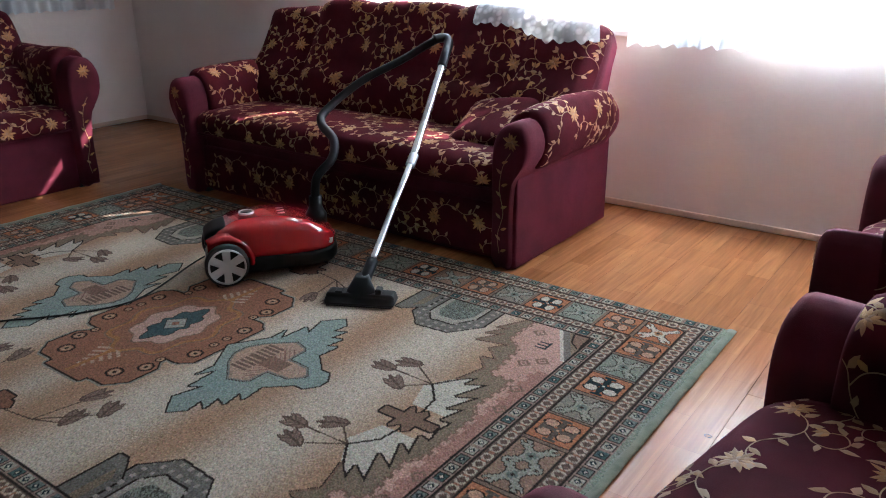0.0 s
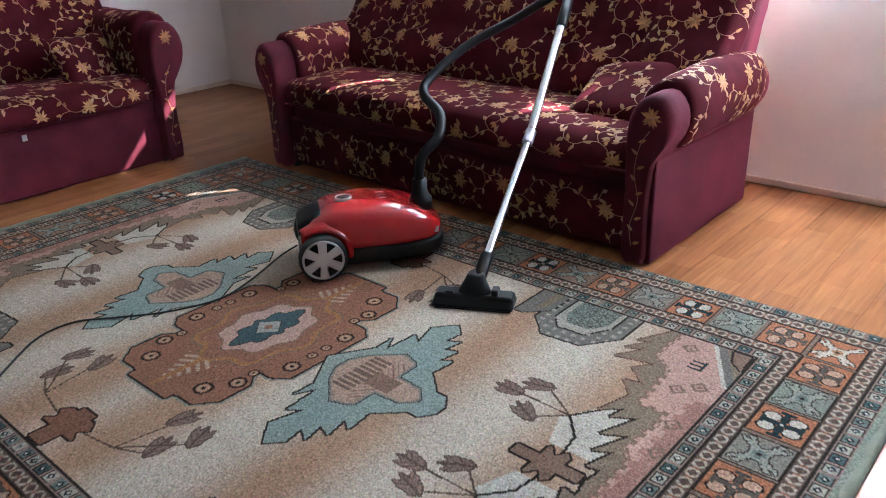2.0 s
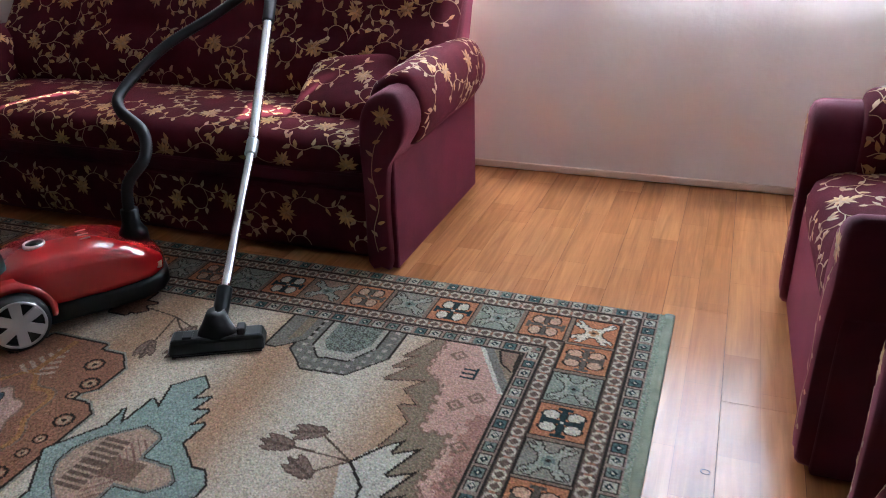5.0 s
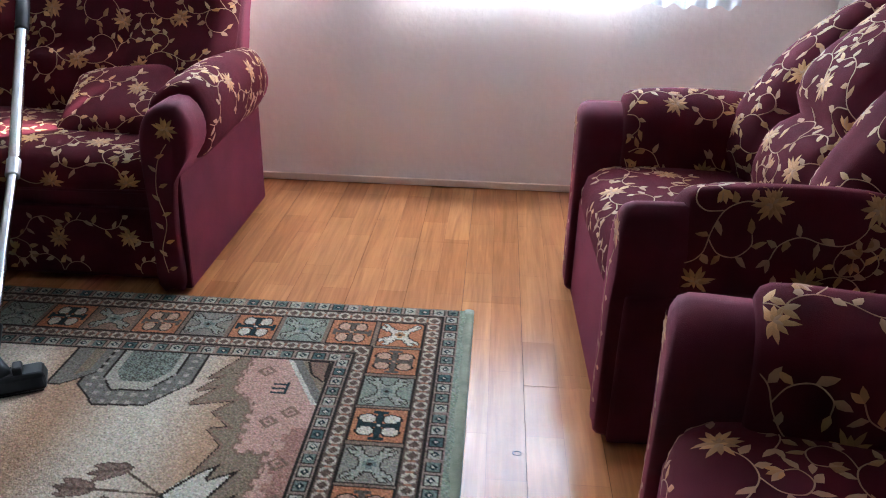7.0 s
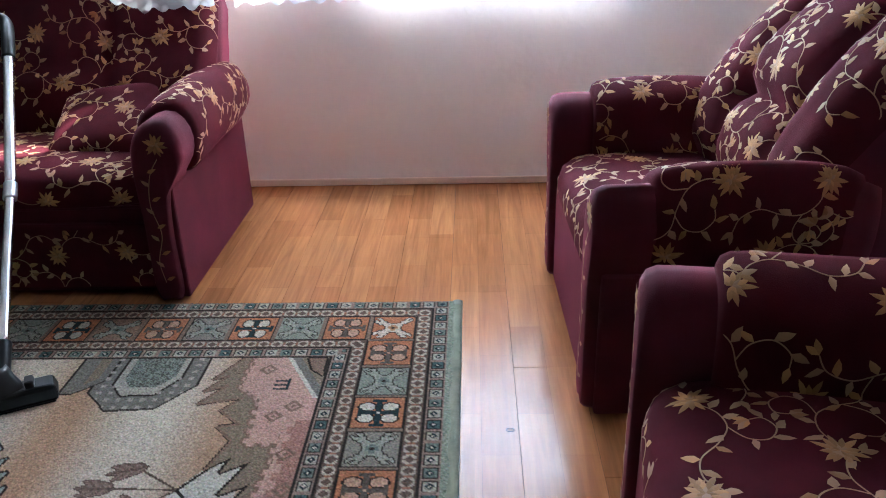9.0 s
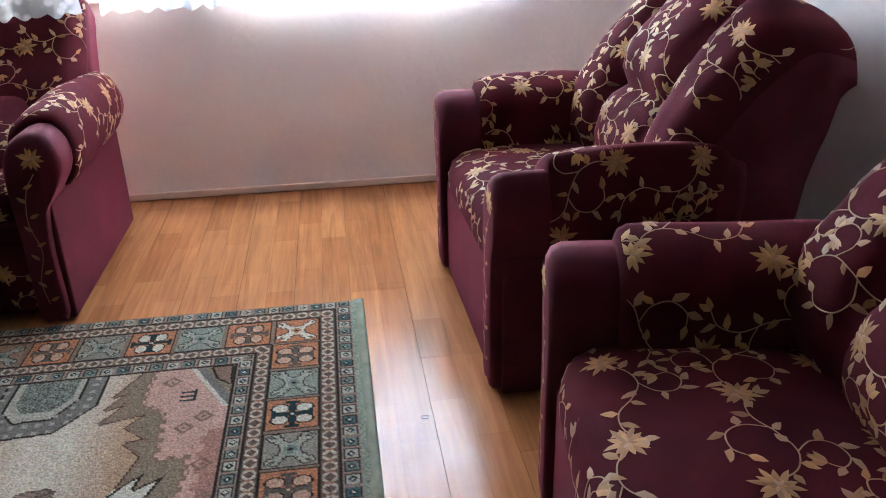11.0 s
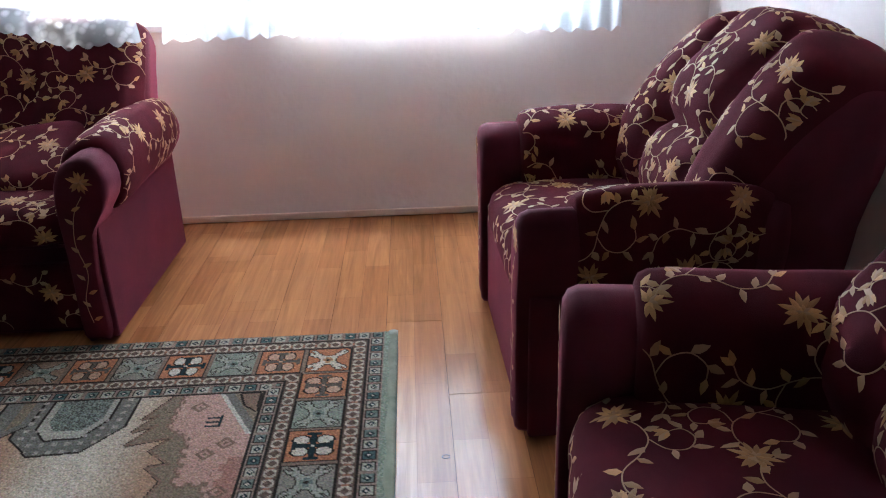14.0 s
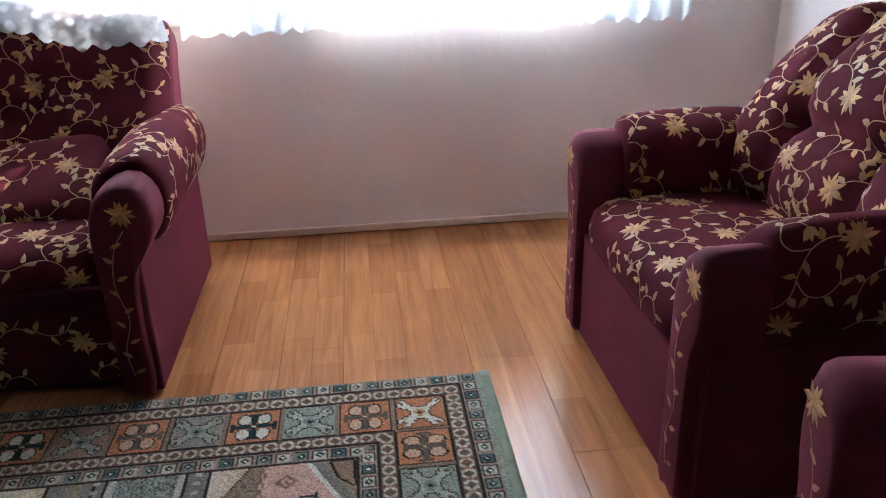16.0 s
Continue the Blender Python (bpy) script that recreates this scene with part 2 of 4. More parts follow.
# ---- embroidery on upholstery: flowers, leaves and scrolling stems laid on a surface ----
class Patch:
    def __init__(self, grid, outward):
        self.g = np.array(grid, float)
        du, dv = np.gradient(self.g, axis=0), np.gradient(self.g, axis=1)
        self.n = np.cross(du, dv)
        self.n /= np.linalg.norm(self.n, axis=2, keepdims=True) + 1e-9
        if (self.n * np.array(outward)).sum(2).mean() < 0:
            self.n *= -1
        self.a = np.r_[0, np.cumsum(np.linalg.norm(np.diff(self.g, axis=0), axis=2).mean(1))]
        self.b = np.r_[0, np.cumsum(np.linalg.norm(np.diff(self.g, axis=1), axis=2).mean(0))]
        self.size = self.a[-1], self.b[-1]

    def at(self, a, b, off):
        i, j = np.interp(a, self.a, range(len(self.a))), np.interp(b, self.b, range(len(self.b)))
        i0, j0 = min(int(i), len(self.a) - 2), min(int(j), len(self.b) - 2)
        s, t = i - i0, j - j0
        mix = lambda w: (1 - s) * ((1 - t) * w[i0, j0] + t * w[i0, j0 + 1]) + s * ((1 - t) * w[i0 + 1, j0] + t * w[i0 + 1, j0 + 1])
        return mix(self.g) + off * mix(self.n)

    def inside(self, p):
        return -0.004 <= p[0] <= self.size[0] + 0.004 and -0.004 <= p[1] <= self.size[1] + 0.004


class Stitching:
    """Collects thread shapes in the plane of a patch."""

    def __init__(self, patch, off=0.0012):
        self.p, self.off, self.v, self.f = patch, off, ([], []), ([], [])

    def leaf(self, x, y, angle, length, width, kind=0, curl=0.0):
        ca, sa = math.cos(angle), math.sin(angle)
        pts = [(0, 0), (0.35 * length, 0.5 * width), (0.7 * length, 0.36 * width + curl * length), (length, curl * length * 1.6), (0.7 * length, -0.34 * width + curl * length), (0.35 * length, -0.5 * width), (0.45 * length, curl * length * 0.3)]
        w = [(x + ca * a - sa * b, y + sa * a + ca * b) for a, b in pts]
        if not all(self.p.inside(q) for q in w):
            return
        k = len(self.v[kind])
        self.v[kind].extend(self.p.at(*q, self.off + (0.0016 if n == 6 else 0)) for n, q in enumerate(w))
        self.f[kind].extend((k + i, k + (i + 1) % 6, k + 6) for i in range(6))

    def flower(self, x, y, r, turn, rng):
        for n in range(12):
            a = turn + n * math.pi / 6 + rng.uniform(-0.12, 0.12)
            self.leaf(x + 0.12 * r * math.cos(a), y + 0.12 * r * math.sin(a), a, r * (0.98 if n % 2 else 0.76) * rng.uniform(0.9, 1.08), r * 0.31, 0, rng.uniform(-0.08, 0.08))
        for n in range(7):
            self.leaf(x, y, turn + 0.3 + n * 0.898, r * rng.uniform(0.38, 0.56), r * 0.20, n % 3 == 0)

    def stem(self, pts, width=0.0028):
        p = loop_curve(pts, max(8, int(len(pts) * 7)), False)
        d = np.gradient(p, axis=0)
        d /= np.linalg.norm(d, axis=1, keepdims=True) + 1e-9
        side = np.stack([-d[:, 1], d[:, 0]], 1) * width / 2
        last = None
        for i, q in enumerate(p):
            if not (self.p.inside(q + side[i]) and self.p.inside(q - side[i])):
                last = None
                continue
            k = len(self.v[1])
            self.v[1].extend(self.p.at(*(q + s * side[i]), self.off + o) for s, o in ((1, 0), (0, 0.001), (-1, 0)))
            if last is not None:
                self.f[1].extend([(last, last + 1, k + 1, k), (last + 1, last + 2, k + 2, k + 1)])
            last = k

    def spray(self, x, y, r, turn, flip, rng):
        """One repeat: a flower with a curling stem, leaves and a bud."""
        R = lambda a, b: (x + (a * math.cos(turn) - flip * b * math.sin(turn)) * r, y + (a * math.sin(turn) + flip * b * math.cos(turn)) * r)
        main = [R(0.3, 0.1), R(1.1, 0.8), R(2.2, 0.95), R(3.2, 0.35), R(4.1, -0.55), R(5.2, -0.7), R(5.9, -0.2)]
        curl = [R(2.2, 0.95), R(3.0, 1.5), R(3.1, 2.3), R(2.4, 2.8), R(1.7, 2.5), R(1.75, 1.95)]
        back = [R(3.5, 0.05), R(3.4, -0.95), R(2.7, -1.6), R(1.8, -1.45), R(1.5, -0.9)]
        lines = (main, curl, back) if rng.random() < 0.6 else (main, curl)
        for line in lines:
            self.stem(line)
        spots = [(0.8, 0.6, 2.6), (1.5, 0.92, 1.5), (2.7, 0.7, -0.9), (3.4, 0.15, 0.9), (4.1, -0.55, -1.7), (4.7, -0.72, 0.8), (5.3, -0.68, -0.9), (5.9, -0.2, 0.9), (5.9, -0.2, 0.1), (3.05, 1.7, 0.3), (3.0, 2.45, 1.4), (2.4, 2.8, 2.4), (1.7, 2.5, 3.6), (1.75, 1.95, -0.9), (3.3, -1.1, -0.3), (2.7, -1.6, -1.9), (1.8, -1.45, 3.4), (1.5, -0.9, 1.9)]
        for a, b, t in spots if len(lines) == 3 else spots[:14]:
            px, py = R(a, b)
            self.leaf(px, py, turn + flip * t + rng.uniform(-0.25, 0.25), r * rng.uniform(0.62, 0.98), r * rng.uniform(0.32, 0.46), 0 if rng.random() < 0.45 else 1, rng.uniform(-0.14, 0.14))
        bx, by = R(1.75, 1.9)
        for t in (-0.6, 0.0, 0.6):
            self.leaf(bx, by, turn - flip * 1.2 + t, r * 0.75, r * 0.34, 0)
        self.flower(x, y, r * 0.98, turn, rng)

    def cover(self, seed, pitch=(0.24, 0.20), r=0.041):
        rng = random.Random(seed)
        rows, cols = int(self.p.size[1] / pitch[1]) + 2, int(self.p.size[0] / pitch[0]) + 2
        ox, oy = rng.uniform(-0.1, 0.1), rng.uniform(-0.08, 0.08)
        for j in range(-1, rows):
            for i in range(-1, cols):
                x = ox + (i + (0.5 if j % 2 else 0)) * pitch[0] + rng.uniform(-0.015, 0.015)
                y = oy + j * pitch[1] + rng.uniform(-0.015, 0.015)
                self.spray(x, y, r, (0.25 if j % 2 else math.pi - 0.4) + rng.uniform(-0.2, 0.2), 1 if (i + j) % 2 else -1, rng)
        return self

    def finish(self, parent):
        if self.v[0] or self.v[1]:
            k = len(self.v[0])
            ob = mesh_object("embroidery", self.v[0] + self.v[1], self.f[0] + [tuple(i + k for i in f) for f in self.f[1]], GOLD, parent)
            ob.data.materials.append(CREAM)
            ob.data.polygons.foreach_set("material_index", [0] * len(self.f[0]) + [1] * len(self.f[1]))
            tagged(ob, "gold and cream embroidered flowers", kind="stuff")


def flat_patch(corner, across, up, n=6):
    c, a, u = (np.array(q, float) for q in (corner, across, up))
    return [[c + a * i / (n - 1) + u * j / (n - 1) for j in range(n)] for i in range(n)]


# ---- upholstered seats ----
ARM = [(0.0, 0.03), (0.0, 0.30), (-0.005, 0.46), (0.0, 0.56), (0.03, 0.625), (0.09, 0.652), (0.15, 0.64), (0.19, 0.585), (0.188, 0.515), (0.145, 0.455), (0.105, 0.40), (0.088, 0.25), (0.088, 0.03), (0.04, 0.02)]
PAD = [(-0.03, 0.44), (-0.035, 0.54), (-0.02, 0.625), (0.03, 0.675), (0.10, 0.694), (0.165, 0.678), (0.212, 0.605), (0.208, 0.515), (0.165, 0.45), (0.12, 0.435), (0.06, 0.43)]
BACK = [(0.50, 0.38), (0.53, 0.52), (0.575, 0.66), (0.64, 0.78), (0.695, 0.90), (0.755, 0.985), (0.835, 1.01), (0.925, 0.99), (0.985, 0.94), (0.975, 0.885), (0.93, 0.80), (0.885, 0.5), (0.855, 0.04), (0.75, 0.03), (0.56, 0.2)]


CHAIR_BACK = [(0.50, 0.38), (0.515, 0.52), (0.535, 0.66), (0.58, 0.79), (0.65, 0.90), (0.735, 0.975), (0.83, 1.0), (0.93, 0.99), (0.985, 0.968), (0.978, 0.935), (0.925, 0.905), (0.90, 0.78), (0.88, 0.5), (0.855, 0.04), (0.75, 0.03), (0.56, 0.2)]


def seat_unit(name, m, half, lobes, seed, label, category, floral_front, group="", arm_w=0.088, flare=1.0, back_half=1.105, thin=0.0, front=0.015, lift=0.0):
    """Sofa or armchair: half is the half width at the foot; lobes are the edges of the back's padded sections, from -1 to 1."""
    ob = thing(name, m, label, category, group)
    inner = half - arm_w
    rise = lambda z: z + lift * min(1.0, max(0.0, (z - 0.30) / 0.35))
    out = lambda o: (o if o < 0.088 else 0.088 + (o - 0.088) * flare) * arm_w / 0.088
    # base and feet
    large = half > 0.8
    base = boxed("base", (-inner - 0.004, inner + 0.004, front + (0.035 if floral_front else 0), 0.84, 0.006, 0.36), VELVET, ob, bevel=0.012)
    for sx in (-1, 1):
        panel = box(bmesh.new(), sx * (half - 0.02) - 0.038, sx * (half - 0.02) + 0.038, -0.02, 0.862, 0.015, 0.47 if large else 0.425, 0.008)
        if large:
            box(panel, sx * (half - 0.022) - 0.038, sx * (half - 0.022) + 0.038, 0.45, 0.861, 0.41, 0.65, 0.012)
        part("side_panel", panel, VELVET, ob)
    for sx in (-1, 1):
        for y in (0.05, 0.78):
            boxed("foot", (sx * (half - 0.06) - 0.03, sx * (half - 0.06) + 0.03, y - 0.03, y + 0.03, 0.0, 0.03), DARK_FOOT, ob, bevel=0.006)
    if floral_front:
        panel = boxed("front_panel", (-inner + 0.002, inner - 0.002, front, front + 0.045, 0.03, 0.275), FABRIC, ob, "floral panel under the seat", 0.012)
        s = Stitching(Patch(flat_patch((-inner, front - 0.002, 0.045), (2 * inner, 0, 0), (0, 0, 0.215)), (0, -1, 0)))
        s.cover(seed + 5).finish(panel)
    # seat cushion
    ring0 = loop_curve([(0.0, 0.345), (-0.035, 0.385), (-0.03, 0.435), (0.03, 0.468), (0.2, 0.482), (0.4, 0.475), (0.6, 0.46), (0.63, 0.40), (0.3, 0.35)], 36)
    rings = []
    for t in np.linspace(-1, 1, 25):
        k = 1 - 0.10 * abs(t) ** 10
        c = ring0.mean(0)
        rings.append([(t * (inner - 0.004), c[0] + (y - c[0]) * k, c[1] + (z - c[1]) * k + 0.012 * (1 - t * t) * (z > 0.42)) for y, z in ring0])
    seat = loft("seat_cushion", rings, FABRIC, ob)
    top = [[ring[j] for j in range(1, 21)] for ring in rings]
    Stitching(Patch(top, (0, -0.5, 1))).cover(seed + 1).finish(seat)
    tube("piping", [(t * (inner - 0.01), -0.012 - 0.004 * (1 - t * t), 0.352 - 0.006 * (1 - t * t)) for t in np.linspace(-1, 1, 9)], 0.006, VELVET, seat, sides=6)
    # arms
    for sx in (-1, 1):
        ring0 = loop_curve([(out(o), z) for o, z in ARM], 44)
        ring0[:, 1] = [rise(z) for z in ring0[:, 1]]
        c = ring0.mean(0)
        rings = []
        for y, k in ((-0.052, 0.80), (-0.05, 0.90), (-0.04, 0.965), (-0.02, 0.995), (0.02, 1), (0.2, 1), (0.4, 1), (0.6 if large else 0.5, 1), (0.80 if large else 0.58, 0.99), (0.83 if large else 0.61, 0.95)):
            rings.append([(sx * (inner + c[0] + (o - c[0]) * k), y, c[1] + (z - c[1]) * (k if z > 0.2 else 0.5 + 0.5 * k)) for o, z in ring0])
        arm = loft("arm", rings, VELVET, ob)
        # stitched facing of the arm: a flower on the scroll and a vine down the strip
        s = Stitching(Patch(flat_patch((sx * (inner + 0.005), -0.0535, 0.07), (sx * 0.175, 0, 0), (0, 0, 0.58 + lift)), (0, -1, 0)), 0.0006)
        rng = random.Random(seed + 11)
        s.flower(0.085, 0.505 + lift, 0.040, 0.3, rng)
        s.stem([(0.085, 0.46), (0.05, 0.40), (0.035, 0.30), (0.055, 0.20), (0.03, 0.10), (0.04, 0.02)])
        for k in range(9):
            s.leaf(0.043, 0.03 + 0.048 * k, 1.2 + (1.1 if k % 2 else -0.9), 0.034, 0.014, k % 2, 0.05)
        s.finish(arm)
        ring0 = loop_curve([(out(o), z) for o, z in PAD], 44)
        ring0[:, 1] = [rise(z) for z in ring0[:, 1]]
        c = ring0.mean(0)
        rings = []
        for y, k in ((0.085, 0.80), (0.092, 0.90), (0.11, 0.97), (0.15, 1.0), (0.25, 1.01), (0.35, 1.0), (0.45, 0.995), (0.60, 0.985), (0.72, 0.95), (0.79, 0.84)) if large else ((0.085, 0.80), (0.092, 0.90), (0.11, 0.97), (0.15, 1.0), (0.24, 1.01), (0.34, 1.0), (0.42, 0.995), (0.48, 0.98), (0.53, 0.93), (0.57, 0.80)):
            rings.append([(sx * (inner + c[0] + (o - c[0]) * k), y, c[1] + (z - c[1]) * k + 0.006 * math.sin(9 * y + seed)) for o, z in ring0])
        pad = loft("arm_pad", rings, FABRIC, ob)
        ends = [[ring[j] for j in range(0, 35)] for ring in rings[1:]]
        Stitching(Patch(ends, (sx * 0.5, 0, 1))).cover(seed + (2 if sx > 0 else 3)).finish(pad)
    # back
    ring0 = loop_curve(BACK if large else CHAIR_BACK, 60)
    n = int(30 + half * 30)
    ts = np.sin(np.linspace(-1, 1, n) * 1.45) / math.sin(1.45)
    wide, rings, tail = back_half, [], 0.02 if large else 0.115
    arc = np.r_[0, np.cumsum(np.linalg.norm(np.diff(ring0, axis=0), axis=1))]
    for t in ts:
        lip = (0.035 if large else 0.09) / half
        end = max(0.0, (abs(t) - 1 + lip) / lip)
        k = 1 - 0.05 * end ** 3
        lobe = 0.0
        for a, b in zip(lobes[:-1], lobes[1:]):
            if a <= t <= b:
                q = (t - (a + b) / 2) / ((b - a) / 2)
                lobe = math.sqrt(max(0.0, 1 - q ** 4))
                mid = abs((a + b) / 2) < 0.6
        step = min(1.0, max(0.0, (abs(t) - 0.5) / 0.3))
        drop = tail * abs(t) ** (3 if large else 2.4) + (0.045 * step * step * (3 - 2 * step) if large else 0.02) - (0.026 if large else 0.045) * lobe
        ring = []
        for i, (y, z) in enumerate(ring0):
            front = max(0.0, min(1.0, (z - 0.40) / 0.12)) * (1.0 if y < 0.80 else max(0.0, 1 - (y - 0.80) / 0.12))
            b = (0.048 if large else 0.072) * lobe * front
            if mid and y < 0.8:
                b -= (0.032 if large else 0.055) * math.exp(-((z - 0.70) / (0.022 if large else 0.03)) ** 2) * front
            if mid and not large:
                b += 0.02 * math.exp(-((z - 0.83) / 0.07) ** 2) * front
            yy = y - b * 0.93 - 0.04 * abs(t) ** 2 * front * (1 - end) + (0.03 if large else 0.09 - 0.4 * thin) * end ** 2.2 * front - thin * max(0.0, (y - 0.70) / 0.29) - 0.3 * thin * max(0.0, min(1.0, (0.75 - z) / 0.2)) + 0.2 * thin * max(0.0, min(1.0, (z - 0.7) / 0.2))
            zz = z + b * 0.35 - drop * max(0.0, (z - 0.55) / 0.45)
            ring.append((t * wide, 0.72 + (yy - 0.72) * k, 0.6 + (zz - 0.6) * k))
        rings.append(ring)
    back = loft("backrest", rings, FABRIC, ob)
    stop = int(np.searchsorted(ring0[:34, 0], 0.94))
    # plain velvet on the sides and the rear, stitched cloth between the side seams
    back.data.materials.append(VELVET)
    keep, m = 1.01 if large else 0.965, len(ring0)
    plain = [0 if abs(ts[k // m] + ts[k // m + 1]) / 2 < keep and (k % m) <= stop + 2 else 1 for k in range((n - 1) * m)] + [1, 1]
    back.data.polygons.foreach_set("material_index", plain)
    face = [[ring[j] for j in range(1, stop + 2)] for ring, t in zip(rings, ts) if abs(t) < keep]
    Stitching(Patch(face, (0, -1, 0.6))).cover(seed + 4).finish(back)
    return ob


def cushion(name, m, size, seed, label, mat=FABRIC):
    """A square stuffed cushion with pointed corners."""
    ob = thing(name, m, label, "cushion")
    n, rings = 17, []
    tops = []
    for side in (1, -1):
        g = []
        for a in np.linspace(-1, 1, n):
            row = []
            for b in np.linspace(-1, 1, n):
                h = 0.27 * ((1 - a ** 4) * (1 - b ** 4)) ** 0.6
                pin = 1 - 0.10 * (1 - a * a) * b * b - 0.10 * (1 - b * b) * a * a
                row.append((a * size * pin, b * size * pin, side * h * size + size * 0.3))
            g.append(row)
        tops.append(g)
    verts = [p for g in tops for row in g for p in row]
    faces = []
    for s in range(2):
        for i in range(n - 1):
            for j in range(n - 1):
                k = s * n * n + i * n + j
                q = (k, k + n, k + n + 1, k + 1)
                faces.append(q if s == 0 else q[::-1])
    cover = mesh_object("cover", verts, faces, mat, ob)
    Stitching(Patch(tops[0], (0, 0, 1))).cover(seed).finish(cover)
    return ob


# ---- room ----
XW, XE, YN, YS, ZC = -5.25, 1.42, 1.20, -4.6, 2.65


def wall(name, dims, mat=WALL):
    return tagged(boxed(name, dims, mat), kind="structure")


def wall_with_openings(name, x0, x1, y0, y1, openings):
    """A wall along x with rectangular openings (xa, xb, za, zb), built of solid blocks in one mesh."""
    bm, x = bmesh.new(), x0
    for xa, xb, za, zb in openings:
        box(bm, x, xa, y0, y1, 0, ZC)
        if za > 0:
            box(bm, xa, xb, y0, y1, 0, za)
        box(bm, xa, xb, y0, y1, zb, ZC)
        x = xb
    box(bm, x, x1, y0, y1, 0, ZC)
    return tagged(part(name, bm, WALL), kind="structure")


WIN = [(-2.75, -0.57, 0.92, 2.25), (-0.45, 0.88, 0.96, 2.15)]
wall_with_openings("wall_north", XW - 0.2, XE + 0.2, YN, YN + 0.24, WIN)
wall("wall_south", (XW - 0.2, XE + 0.2, YS - 0.2, YS, 0, ZC), SOUTH)
wall("wall_west", (XW - 0.2, XW, YS, YN, 0, ZC))
wall("wall_east", (XE, XE + 0.2, YS, YN, 0, ZC))
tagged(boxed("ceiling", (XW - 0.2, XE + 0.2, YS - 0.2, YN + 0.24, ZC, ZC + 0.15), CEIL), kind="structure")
tagged(boxed("ground", (-60, 60, -60, 60, -0.3, -0.12), CEIL), kind="structure")


def skirting(name, x0, y0, x1, y1):
    """Low wooden skirting with a rounded top edge and a thin foot."""
    bm = bmesh.new()
    box(bm, x0, x1, y0, y1, 0.005, 0.036, 0.004)
    return tagged(part(name, bm, TRIM), kind="structure")


skirting("baseboard_north", XW, YN - 0.014, XE, YN - 0.0005)
skirting("baseboard_west", XW + 0.0005, YS, XW + 0.014, YN - 0.0145)
skirting("baseboard_east", XE - 0.014, YS, XE - 0.0005, YN - 0.0145)


def window(name, xa, xb, za, zb, sashes):
    ob = tagged(new(name), "white plastic window behind lace curtains", "window", kind="structure")
    y0, y1, w = YN + 0.10, YN + 0.16, 0.06
    for dims in ((xa, xb, y0, y1, za, za + w), (xa, xb, y0, y1, zb - w, zb), (xa, xa + w, y0, y1, za + w, zb - w), (xb - w, xb, y0, y1, za + w, zb - w)):
        boxed("window_frame", dims, PVC, ob, bevel=0.004)
    step = (xb - xa - 2 * w) / sashes
    for i in range(sashes):
        a, b = xa + w + i * step, xa + w + (i + 1) * step
        for dims in ((a + 0.002, b - 0.002, y0 - 0.01, y1 - 0.012, za + w, za + w + 0.05), (a + 0.002, b - 0.002, y0 - 0.01, y1 - 0.012, zb - w - 0.05, zb - w), (a + 0.002, a + 0.05, y0 - 0.01, y1 - 0.012, za + w + 0.05, zb - w - 0.05), (b - 0.05, b - 0.002, y0 - 0.01, y1 - 0.012, za + w + 0.05, zb - w - 0.05)):
            boxed("sash", dims, PVC, ob, bevel=0.004)
        pane = boxed("pane", (a + 0.05, b - 0.05, y0 + 0.018, y0 + 0.024, za + w + 0.05, zb - w - 0.05), GLASS, ob)
        pane.visible_shadow = False
    boxed("window_sill", (xa - 0.04, xb + 0.04, YN - 0.028, YN + 0.10, za - 0.03, za), STONE, ob, bevel=0.005)
    return ob


window("window_1", *WIN[0], 3)
window("window_2", *WIN[1], 2)


